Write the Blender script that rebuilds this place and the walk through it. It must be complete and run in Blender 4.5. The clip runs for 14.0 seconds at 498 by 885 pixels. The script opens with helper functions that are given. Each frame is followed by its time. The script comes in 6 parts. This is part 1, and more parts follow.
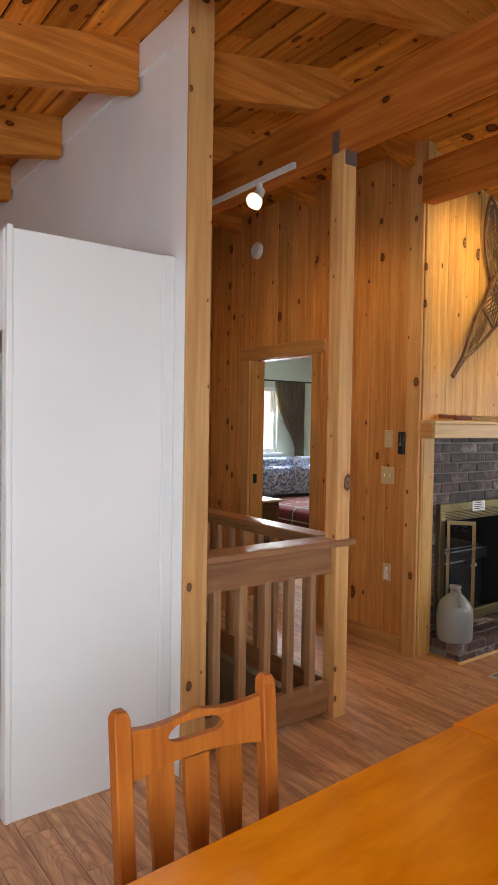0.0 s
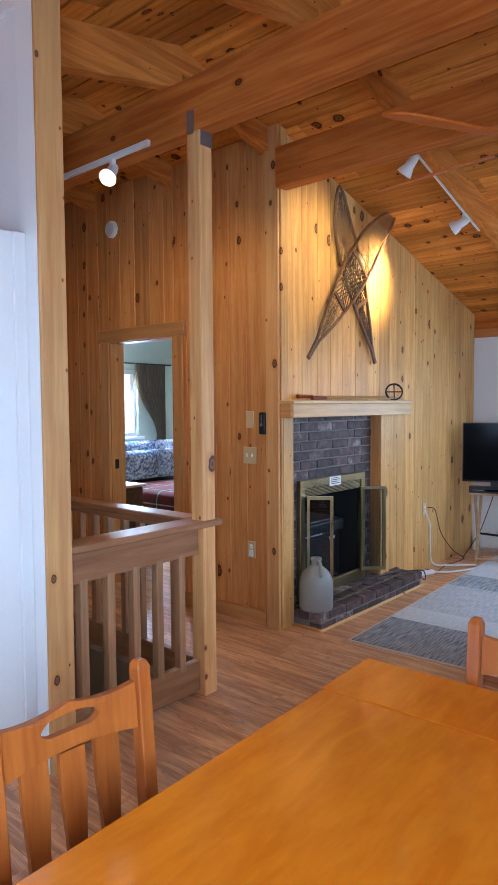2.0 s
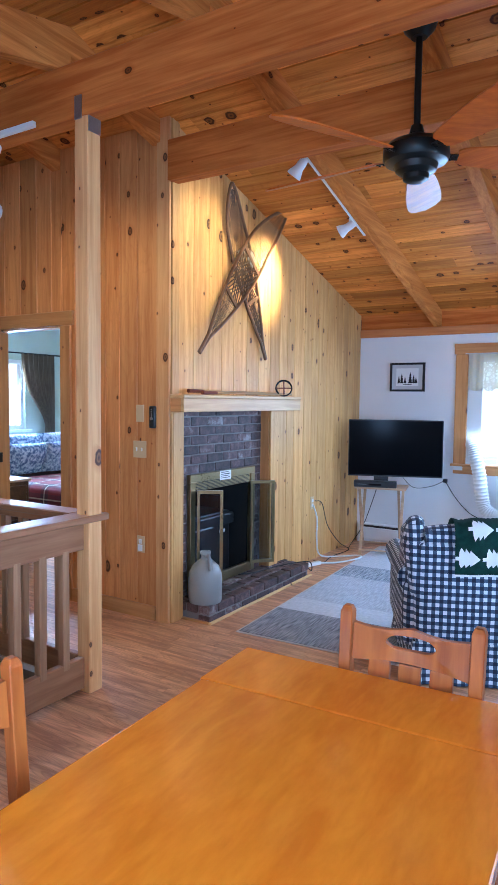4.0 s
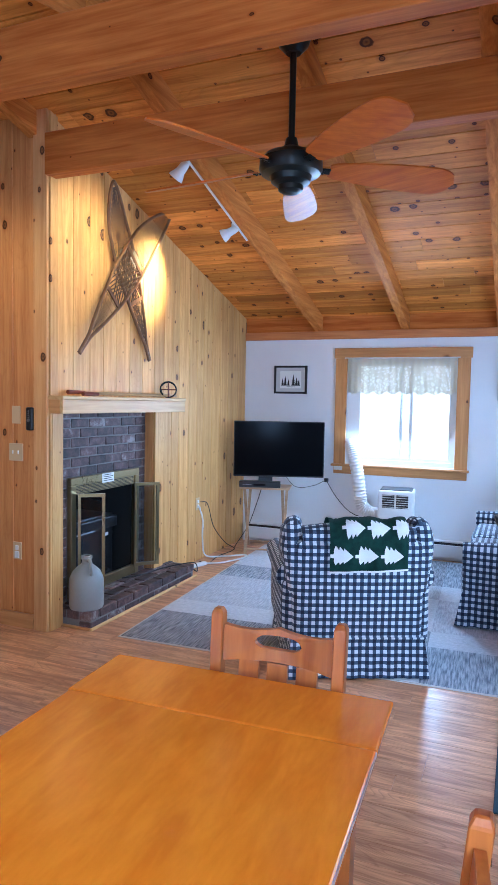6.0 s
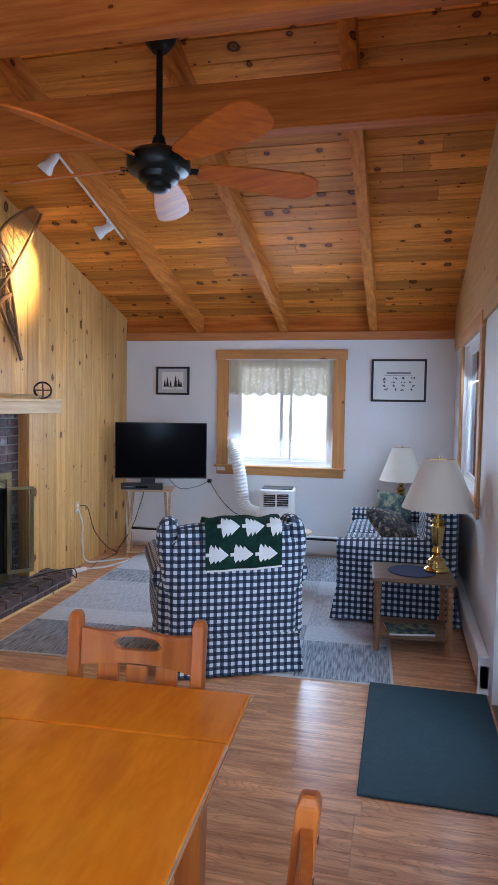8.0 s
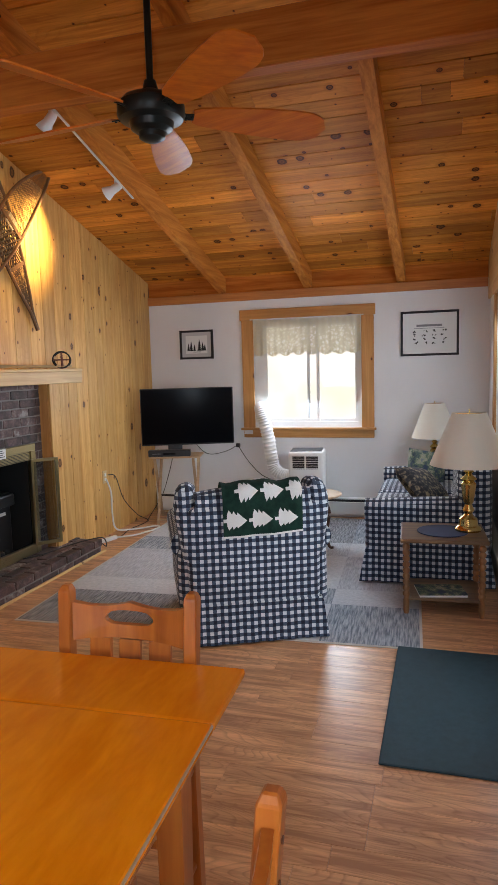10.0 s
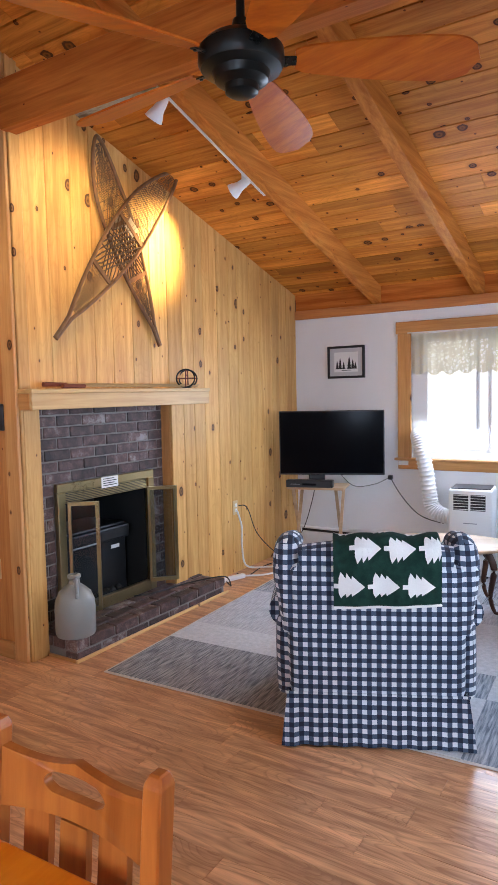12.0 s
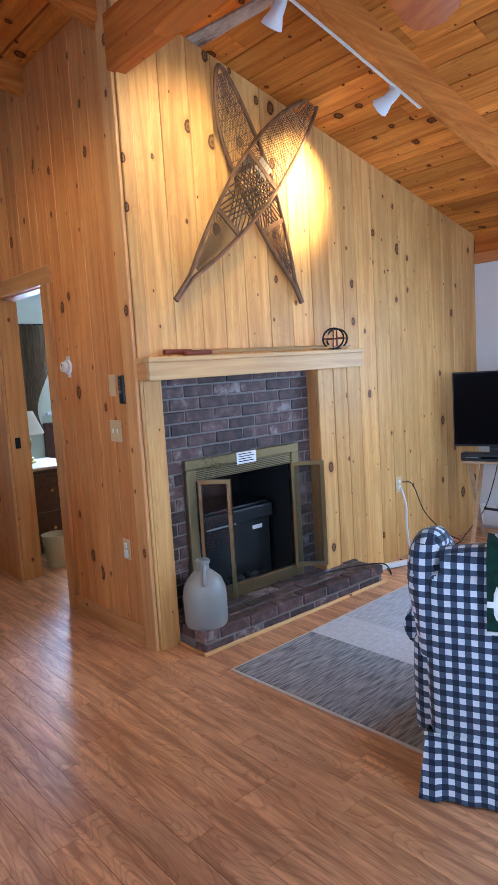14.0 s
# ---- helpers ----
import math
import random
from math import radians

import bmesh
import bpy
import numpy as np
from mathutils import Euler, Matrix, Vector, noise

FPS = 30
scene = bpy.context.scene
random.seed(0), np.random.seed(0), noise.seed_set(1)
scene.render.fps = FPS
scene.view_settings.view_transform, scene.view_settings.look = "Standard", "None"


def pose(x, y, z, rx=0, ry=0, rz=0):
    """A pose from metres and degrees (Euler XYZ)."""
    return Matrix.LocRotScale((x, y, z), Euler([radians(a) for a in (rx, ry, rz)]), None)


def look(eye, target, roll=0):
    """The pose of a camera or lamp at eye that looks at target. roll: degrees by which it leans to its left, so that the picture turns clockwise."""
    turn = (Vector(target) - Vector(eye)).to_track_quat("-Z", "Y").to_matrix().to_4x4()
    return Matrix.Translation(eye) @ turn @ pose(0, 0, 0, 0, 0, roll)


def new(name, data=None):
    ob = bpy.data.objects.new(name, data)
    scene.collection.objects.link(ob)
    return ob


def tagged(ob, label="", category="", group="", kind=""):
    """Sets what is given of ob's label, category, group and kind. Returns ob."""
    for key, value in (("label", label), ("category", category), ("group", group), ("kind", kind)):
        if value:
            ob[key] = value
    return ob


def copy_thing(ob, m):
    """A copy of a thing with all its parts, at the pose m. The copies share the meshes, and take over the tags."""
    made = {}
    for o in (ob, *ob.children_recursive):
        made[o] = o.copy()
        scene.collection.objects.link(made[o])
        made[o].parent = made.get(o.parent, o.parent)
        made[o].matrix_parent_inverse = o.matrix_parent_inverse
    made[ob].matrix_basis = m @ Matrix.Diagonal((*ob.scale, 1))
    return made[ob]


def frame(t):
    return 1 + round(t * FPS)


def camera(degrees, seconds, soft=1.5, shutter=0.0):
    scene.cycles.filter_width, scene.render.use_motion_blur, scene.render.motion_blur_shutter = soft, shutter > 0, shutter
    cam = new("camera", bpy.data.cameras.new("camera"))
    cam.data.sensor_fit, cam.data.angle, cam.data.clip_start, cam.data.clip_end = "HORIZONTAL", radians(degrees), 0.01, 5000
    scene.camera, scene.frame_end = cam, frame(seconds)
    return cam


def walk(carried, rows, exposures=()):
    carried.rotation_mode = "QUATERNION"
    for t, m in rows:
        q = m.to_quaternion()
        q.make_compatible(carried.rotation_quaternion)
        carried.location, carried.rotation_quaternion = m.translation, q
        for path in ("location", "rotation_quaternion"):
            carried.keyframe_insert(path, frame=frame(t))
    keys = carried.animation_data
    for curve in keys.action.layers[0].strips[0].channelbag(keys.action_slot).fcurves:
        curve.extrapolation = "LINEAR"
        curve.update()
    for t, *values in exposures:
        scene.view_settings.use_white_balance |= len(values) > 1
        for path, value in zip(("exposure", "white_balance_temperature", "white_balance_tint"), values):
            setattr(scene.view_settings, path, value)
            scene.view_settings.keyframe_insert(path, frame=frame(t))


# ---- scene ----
cam = camera(41.6, 14.0, soft=0.8)
PATH = [
    (0, (-0.342, 0.863, 1.508), (-1.939, 2.064, 1.446), 0.9),
    (0.5, (-0.391, 0.816, 1.504), (-1.902, 2.121, 1.397), 1.1),
    (1, (-0.373, 0.837, 1.512), (-1.823, 2.21, 1.405), 0.2),
    (1.5, (-0.366, 0.845, 1.514), (-1.75, 2.285, 1.412), 0.3),
    (2, (-0.353, 0.853, 1.508), (-1.661, 2.361, 1.395), -0.4),
    (2.5, (-0.348, 0.856, 1.507), (-1.617, 2.397, 1.387), -0.2),
    (3, (-0.33, 0.857, 1.507), (-1.519, 2.459, 1.372), -0.4),
    (5.3, (-0.276, 0.874, 1.512), (-1.156, 2.666, 1.394), 1.4),
    (5.5, (-0.265, 0.875, 1.516), (-1.107, 2.685, 1.39), 1.1),
    (6, (-0.248, 0.876, 1.528), (-1.01, 2.72, 1.402), 1.1),
    (6.5, (-0.224, 0.88, 1.523), (-0.89, 2.762, 1.403), 0.6),
    (7, (-0.207, 0.882, 1.528), (-0.792, 2.792, 1.421), 0.8),
    (7.5, (-0.185, 0.893, 1.521), (-0.685, 2.827, 1.418), 0.8),
    (7.7, (-0.172, 0.9, 1.519), (-0.624, 2.846, 1.415), 1.0),
    (9.8, (-0.058, 1.033, 1.495), (-0.549, 2.959, 1.271), -0.3),
    (10, (-0.048, 1.073, 1.495), (-0.621, 2.976, 1.273), -1.6),
    (10.5, (-0.065, 1.243, 1.501), (-0.716, 3.124, 1.305), -1.7),
    (11, (-0.081, 1.446, 1.498), (-0.754, 3.322, 1.331), -3.0),
    (11.5, (-0.041, 1.691, 1.487), (-0.922, 3.481, 1.337), -1.9),
    (12, (-0.046, 1.889, 1.487), (-1.113, 3.575, 1.34), -1.2),
    (12.5, (-0.132, 2.139, 1.508), (-1.224, 3.805, 1.326), -0.3),
    (13, (-0.165, 2.312, 1.486), (-1.424, 3.855, 1.31), -1.6),
    (13.5, (-0.151, 2.461, 1.466), (-1.57, 3.853, 1.247), -0.9),
    (14, (-0.155, 2.503, 1.462), (-1.664, 3.795, 1.235), -3.5),
]
walk(cam, [(t, look(eye, target, roll)) for t, eye, target, roll in PATH],
     [(0, -0.42, 7400, 18), (0.5, -0.18, 6800, 17), (1.5, -0.22, 6000, 15), (3, 0.1, 4750, 14), (5.5, 0.22, 4800, 14), (6.5, 0.22, 4950, 15), (7.5, -0.24, 5250, 16), (10, -0.42, 7200, 20), (11, -0.44, 6200, 18),
      (12, 0.07, 6300, 22), (12.5, 0.18, 5600, 20), (13.2, 0.17, 5400, 18), (14, 0.1, 5200, 16)])

# ---- world, daylight and lamps ----
world = bpy.data.worlds.new("sky")
scene.world = world
world.use_nodes = True
wn = world.node_tree
sky = wn.nodes.new("ShaderNodeTexSky")
sky.sky_type, sky.sun_disc = "NISHITA", False
sky.sun_elevation, sky.sun_rotation = radians(50), radians(200)
wn.nodes["Background"].inputs["Strength"].default_value = 0.15
wn.links.new(sky.outputs[0], wn.nodes["Background"].inputs[0])


def area_lamp(name, m, w, h, power, colour):
    d = bpy.data.lights.new(name, "AREA")
    d.shape, d.size, d.size_y, d.energy, d.color = "RECTANGLE", w, h, power, colour
    ob = new(name, d)
    ob.matrix_world = m
    return ob


def spot_lamp(name, eye, target, power, colour, degrees, soft=0.03, blend=0.6):
    d = bpy.data.lights.new(name, "SPOT")
    d.energy, d.color, d.spot_size, d.spot_blend, d.shadow_soft_size = power, colour, radians(degrees), blend, soft
    ob = new(name, d)
    ob.matrix_world = look(eye, target)
    return ob


DAY = (0.625, 0.825, 1.0)
WARM = (1.0, 0.74, 0.31)
sun_data = bpy.data.lights.new("sun", "SUN")
sun_data.energy, sun_data.angle, sun_data.color = 2.5, radians(0.5), (1.0, 0.95, 0.86)
sun = new("sun", sun_data)
sun.matrix_world = look((-3, -8, 12), (0, 0, 0))
# daylight in the openings, falling inwards and down
area_lamp("daylight_back_window", look((-1.37, 7.43, 1.40), (-1.37, 4.4, 0.0)), 1.0, 1.05, 50, DAY)
area_lamp("daylight_side_window", look((0.52, 6.0, 1.45), (-2.2, 6.0, 0.2)), 1.1, 1.05, 42, DAY)
area_lamp("daylight_glass_door", look((0.56, 3.95, 1.15), (-1.6, 3.8, -0.2)), 0.8, 1.9, 28, DAY)
area_lamp("daylight_dining_window", look((0.56, 0.2, 1.45), (-1.9, 2.2, 0.1)), 1.5, 1.2, 156, DAY)
area_lamp("daylight_kitchen_window", look((-2.2, -2.16, 1.5), (-2.2, 1.0, 0.2)), 1.6, 1.1, 38, DAY)
area_lamp("daylight_bedroom_window", look((-7.12, 5.95, 1.5), (-4, 5.6, 0.5)), 0.7, 0.8, 190, DAY)
spot_lamp("beam_of_upper_spot", (-2.40, 4.68, 2.915), (-3.04, 4.68, 2.25), 44, WARM, 125, 0.03, 1.0)
spot_lamp("beam_of_lower_spot", (-2.43, 5.45, 2.785), (-3.04, 5.44, 2.53), 250, WARM, 60, 0.03, 1.0)
spot_lamp("beam_of_hall_spot", (-3.32, 3.09, 2.72), (-3.8, 3.9, 1.2), 30, WARM, 150)

# ---- materials ----


def node_mat(name):
    m = bpy.data.materials.new(name)
    m.use_nodes = True
    return m, m.node_tree.nodes, m.node_tree.links, m.node_tree.nodes["Principled BSDF"]


def setv(b, **kw):
    names = dict(rough="Roughness", metal="Metallic", colour="Base Color", trans="Transmission Weight", ior="IOR",
                 coat="Coat Weight", coat_rough="Coat Roughness", spec="Specular IOR Level", sheen="Sheen Weight")
    for k, v in kw.items():
        b.inputs[names[k]].default_value = (*v, 1) if isinstance(v, tuple) else v


def ramp(nodes, stops, mode="LINEAR"):
    r = nodes.new("ShaderNodeValToRGB")
    r.color_ramp.interpolation = mode
    e = r.color_ramp.elements
    while len(e) < len(stops):
        e.new(0.5)
    for el, (p, c) in zip(e, stops):
        el.position, el.color = p, (*c, 1) if isinstance(c, tuple) else (c, c, c, 1)
    return r


def math_node(nodes, links, op, a, b=None, c=None):
    n = nodes.new("ShaderNodeMath")
    n.operation = op
    for i, v in enumerate((a, b, c)):
        if v is None:
            continue
        if isinstance(v, (int, float)):
            n.inputs[i].default_value = v
        else:
            links.new(v, n.inputs[i])
    return n.outputs[0]


def mix_rgb(nodes, links, fac, a, b, mode="MIX"):
    n = nodes.new("ShaderNodeMix")
    n.data_type, n.blend_type = "RGBA", mode
    for sock, v in ((n.inputs[0], fac), (n.inputs[6], a), (n.inputs[7], b)):
        if isinstance(v, tuple):
            sock.default_value = (*v, 1)
        elif isinstance(v, (int, float)):
            sock.default_value = v
        else:
            links.new(v, sock)
    return n.outputs[2]


def shifted_coords(nodes, links, island=False):
    """Local coordinates, moved by a random amount for each piece."""
    tc = nodes.new("ShaderNodeTexCoord")
    if island:
        rnd = nodes.new("ShaderNodeNewGeometry").outputs["Random Per Island"]
    else:
        rnd = nodes.new("ShaderNodeObjectInfo").outputs["Random"]
    comb = nodes.new("ShaderNodeCombineXYZ")
    for i, k in enumerate((37.0, 61.0, 23.0)):
        links.new(math_node(nodes, links, "MULTIPLY", rnd, k), comb.inputs[i])
    add = nodes.new("ShaderNodeVectorMath")
    links.new(tc.outputs["Object"], add.inputs[0])
    links.new(comb.outputs[0], add.inputs[1])
    return add.outputs[0], rnd


def wood(name, dark, light, knot=(0.045, 0.012, 0.004), axis=2, knots=0.6, cell=5.2, rough=0.45, island=False, coat=0.0,
         tone=0.25, grain=1.0, halo=0.6, bump=0.15, figure=0.14, stretch=0.055, ksize=1.0, spec=0.4, contour=0.0, rings_n=15.0):
    """Sawn wood with grain along the axis, knots in some cells and its own tone for each piece."""
    m, n, l, b = node_mat(name)
    co, rnd = shifted_coords(n, l, island)
    mp = n.new("ShaderNodeMapping")
    sc = [1.0, 1.0, 1.0]
    sc[axis] = stretch
    mp.inputs["Scale"].default_value = sc
    l.new(co, mp.inputs["Vector"])
    g1 = n.new("ShaderNodeTexNoise")
    g1.inputs["Scale"].default_value, g1.inputs["Detail"].default_value, g1.inputs["Distortion"].default_value = 26 * grain, 6, 0.6
    l.new(mp.outputs[0], g1.inputs["Vector"])
    g2 = n.new("ShaderNodeTexNoise")
    g2.inputs["Scale"].default_value, g2.inputs["Detail"].default_value = 130 * grain, 3
    l.new(mp.outputs[0], g2.inputs["Vector"])
    gm = math_node(n, l, "ADD", math_node(n, l, "MULTIPLY", g1.outputs[0], 0.75), math_node(n, l, "MULTIPLY", g2.outputs[0], 0.25))
    rings = n.new("ShaderNodeTexWave")
    rings.wave_type, rings.rings_direction = "RINGS", "SPHERICAL"
    for key, val in (("Scale", 7.0 * grain), ("Distortion", 5.0), ("Detail", 3.0), ("Detail Scale", 1.2)):
        rings.inputs[key].default_value = val
    l.new(mp.outputs[0], rings.inputs["Vector"])
    gm = math_node(n, l, "MULTIPLY_ADD", math_node(n, l, "SUBTRACT", rings.outputs["Fac"], 0.5), figure * 0.35, gm)
    if contour > 0:
        # growth rings cut flat: arched contour lines of a slow noise
        slow = n.new("ShaderNodeMapping")
        sw = [7.5, 7.5, 7.5]
        sw[axis] = 1.5
        slow.inputs["Scale"].default_value = sw
        l.new(co, slow.inputs["Vector"])
        hill = n.new("ShaderNodeTexNoise")
        hill.inputs["Scale"].default_value, hill.inputs["Detail"].default_value, hill.inputs["Distortion"].default_value = 1.0, 1.0, 0.25
        l.new(slow.outputs[0], hill.inputs["Vector"])
        saw = math_node(n, l, "FRACT", math_node(n, l, "MULTIPLY", hill.outputs[0], rings_n))
        band = ramp(n, [(0.0, 0.0), (0.62, 0.12), (0.88, 1.0), (1.0, 0.0)])
        l.new(saw, band.inputs[0])
        gm = math_node(n, l, "SUBTRACT", gm, math_node(n, l, "MULTIPLY", math_node(n, l, "MULTIPLY", band.outputs[0], g1.outputs[0]), contour))
    base = ramp(n, [(0.36, dark), (0.64, light)])
    l.new(gm, base.inputs[0])
    blot = n.new("ShaderNodeTexNoise")
    blot.inputs["Scale"].default_value = 2.2
    l.new(co, blot.inputs["Vector"])
    shade = math_node(n, l, "ADD", math_node(n, l, "MULTIPLY", rnd, tone), math_node(n, l, "MULTIPLY", blot.outputs[0], 0.35))
    shade = math_node(n, l, "ADD", shade, 1.0 - tone / 2 - 0.175)
    hsv = n.new("ShaderNodeHueSaturation")
    l.new(shade, hsv.inputs["Value"])
    l.new(base.outputs[0], hsv.inputs["Color"])
    col = hsv.outputs[0]
    if knots > 0:
        sp = n.new("ShaderNodeSeparateXYZ")
        l.new(co, sp.inputs[0])
        across = [sp.outputs[i] for i in range(3) if i != axis]
        flat = n.new("ShaderNodeCombineXYZ")
        l.new(math_node(n, l, "ADD", across[0], across[1]), flat.inputs[0])
        l.new(math_node(n, l, "MULTIPLY", sp.outputs[axis], 0.66), flat.inputs[1])
        v = n.new("ShaderNodeTexVoronoi")
        v.voronoi_dimensions = "2D"
        v.inputs["Scale"].default_value = cell
        l.new(flat.outputs[0], v.inputs["Vector"])
        sep = n.new("ShaderNodeSeparateColor")
        l.new(v.outputs["Color"], sep.inputs[0])
        size = math_node(n, l, "MULTIPLY_ADD", math_node(n, l, "POWER", sep.outputs[0], 3.6), 0.12 * ksize, 0.02 * ksize)
        keep = math_node(n, l, "LESS_THAN", sep.outputs[1], knots)
        r = math_node(n, l, "DIVIDE", v.outputs["Distance"], size)
        wob = n.new("ShaderNodeTexNoise")
        wob.inputs["Scale"].default_value = 38
        l.new(co, wob.inputs["Vector"])
        r = math_node(n, l, "ADD", r, math_node(n, l, "MULTIPLY_ADD", wob.outputs[0], 0.5, -0.25))
        core = ramp(n, [(0.0, 0.95), (0.4, 0.6), (0.66, 0.95), (0.86, 0.9), (1.0, 0.0)])
        l.new(r, core.inputs[0])
        ring = ramp(n, [(0.0, 1.0), (0.33, 0.7), (0.62, 0.0)])
        l.new(math_node(n, l, "DIVIDE", r, 3.2), ring.inputs[0])
        amber = tuple(c * k for c, k in zip(dark, (0.85, 0.62, 0.45)))
        col = mix_rgb(n, l, math_node(n, l, "MULTIPLY", math_node(n, l, "MULTIPLY", ring.outputs[0], keep), halo), col, amber)
        col = mix_rgb(n, l, math_node(n, l, "MULTIPLY", core.outputs[0], keep), col, knot)
    l.new(col, b.inputs["Base Color"])
    rr = n.new("ShaderNodeMapRange")
    rr.inputs["To Min"].default_value, rr.inputs["To Max"].default_value = rough - 0.06, rough + 0.1
    l.new(gm, rr.inputs["Value"])
    l.new(rr.outputs[0], b.inputs["Roughness"])
    if bump:
        bp = n.new("ShaderNodeBump")
        bp.inputs["Strength"].default_value, bp.inputs["Distance"].default_value = bump, 0.002
        l.new(gm, bp.inputs["Height"])
        l.new(bp.outputs[0], b.inputs["Normal"])
    setv(b, coat=coat, coat_rough=0.12, spec=spec)
    return m


def plain(name, colour, rough=0.5, metal=0.0, vary=0.06, scale=14.0, bump=0.0, **kw):
    """Paint, metal, cloth or plastic with slight unevenness at two scales."""
    m, n, l, b = node_mat(name)
    tc = n.new("ShaderNodeTexCoord")
    n1, n2 = n.new("ShaderNodeTexNoise"), n.new("ShaderNodeTexNoise")
    n1.inputs["Scale"].default_value, n2.inputs["Scale"].default_value = scale / 8, scale * 12
    n1.inputs["Detail"].default_value = 5
    for t in (n1, n2):
        l.new(tc.outputs["Object"], t.inputs["Vector"])
    f = math_node(n, l, "ADD", math_node(n, l, "MULTIPLY", n1.outputs[0], 0.6), math_node(n, l, "MULTIPLY", n2.outputs[0], 0.4))
    r = ramp(n, [(0.3, tuple(max(0, c * (1 - vary)) for c in colour)), (0.7, tuple(min(1, c * (1 + vary)) for c in colour))])
    l.new(f, r.inputs[0])
    l.new(r.outputs[0], b.inputs["Base Color"])
    rr = n.new("ShaderNodeMapRange")
    rr.inputs["To Min"].default_value, rr.inputs["To Max"].default_value = max(0.02, rough - 0.05), rough + 0.06
    l.new(f, rr.inputs["Value"])
    l.new(rr.outputs[0], b.inputs["Roughness"])
    if bump:
        bp = n.new("ShaderNodeBump")
        bp.inputs["Strength"].default_value, bp.inputs["Distance"].default_value = bump, 0.002
        l.new(n2.outputs[0], bp.inputs["Height"])
        l.new(bp.outputs[0], b.inputs["Normal"])
    setv(b, metal=metal, **kw)
    return m


def gingham(name, period, dark, mid, light):
    """Woven check from the cloth's own UV, in metres."""
    m, n, l, b = node_mat(name)
    uv = n.new("ShaderNodeTexCoord")
    sep = n.new("ShaderNodeSeparateXYZ")
    l.new(uv.outputs["UV"], sep.inputs[0])
    s = []
    for i in (0, 1):
        f = math_node(n, l, "FRACT", math_node(n, l, "DIVIDE", sep.outputs[i], period))
        s.append(math_node(n, l, "LESS_THAN", f, 0.5))
    tot = math_node(n, l, "MULTIPLY", math_node(n, l, "ADD", s[0], s[1]), 0.5)
    r = ramp(n, [(0.0, light), (0.4, mid), (0.8, dark)], "CONSTANT")
    l.new(tot, r.inputs[0])
    no = n.new("ShaderNodeTexNoise")
    no.inputs["Scale"].default_value = 420
    l.new(uv.outputs["UV"], no.inputs["Vector"])
    col = mix_rgb(n, l, 0.22, r.outputs[0], no.outputs[0], "OVERLAY")
    l.new(col, b.inputs["Base Color"])
    bp = n.new("ShaderNodeBump")
    bp.inputs["Strength"].default_value, bp.inputs["Distance"].default_value = 0.25, 0.002
    l.new(no.outputs[0], bp.inputs["Height"])
    l.new(bp.outputs[0], b.inputs["Normal"])
    setv(b, rough=0.9, sheen=0.15)
    return m


def weave(name, a, c, stretch=(6, 60, 60), contrast=0.15, rough=0.95):
    """Carpet or cloth with streaks."""
    m, n, l, b = node_mat(name)
    tc = n.new("ShaderNodeTexCoord")
    mp = n.new("ShaderNodeMapping")
    mp.inputs["Scale"].default_value = stretch
    l.new(tc.outputs["Object"], mp.inputs["Vector"])
    no, fine = n.new("ShaderNodeTexNoise"), n.new("ShaderNodeTexNoise")
    no.inputs["Scale"].default_value, no.inputs["Detail"].default_value = 1.0, 6
    fine.inputs["Scale"].default_value = 350
    l.new(mp.outputs[0], no.inputs["Vector"])
    l.new(tc.outputs["Object"], fine.inputs["Vector"])
    r = ramp(n, [(0.5 - contrast, a), (0.5 + contrast, c)])
    l.new(no.outputs[0], r.inputs[0])
    col = mix_rgb(n, l, 0.3, r.outputs[0], fine.outputs[0], "OVERLAY")
    l.new(col, b.inputs["Base Color"])
    bp = n.new("ShaderNodeBump")
    bp.inputs["Strength"].default_value, bp.inputs["Distance"].default_value = 0.5, 0.003
    l.new(fine.outputs[0], bp.inputs["Height"])
    l.new(bp.outputs[0], b.inputs["Normal"])
    setv(b, rough=rough)
    return m


def glass(name, colour=(1, 1, 1), rough=0.0):
    """Thin clear sheet: mostly passes light, with a surface gloss."""
    m, n, l, b = node_mat(name)
    t, g, mx = n.new("ShaderNodeBsdfTransparent"), n.new("ShaderNodeBsdfGlossy"), n.new("ShaderNodeMixShader")
    fr = n.new("ShaderNodeFresnel")
    fr.inputs[0].default_value = 1.5
    t.inputs[0].default_value = (*colour, 1)
    g.inputs["Roughness"].default_value = rough
    l.new(fr.outputs[0], mx.inputs[0])
    l.new(t.outputs[0], mx.inputs[1])
    l.new(g.outputs[0], mx.inputs[2])
    l.new(mx.outputs[0], n["Material Output"].inputs[0])
    return m


def glow(name, colour, strength):
    m, n, l, b = node_mat(name)
    setv(b, colour=(0.8, 0.8, 0.8), rough=0.4)
    b.inputs["Emission Color"].default_value = (*colour, 1)
    b.inputs["Emission Strength"].default_value = strength
    return m


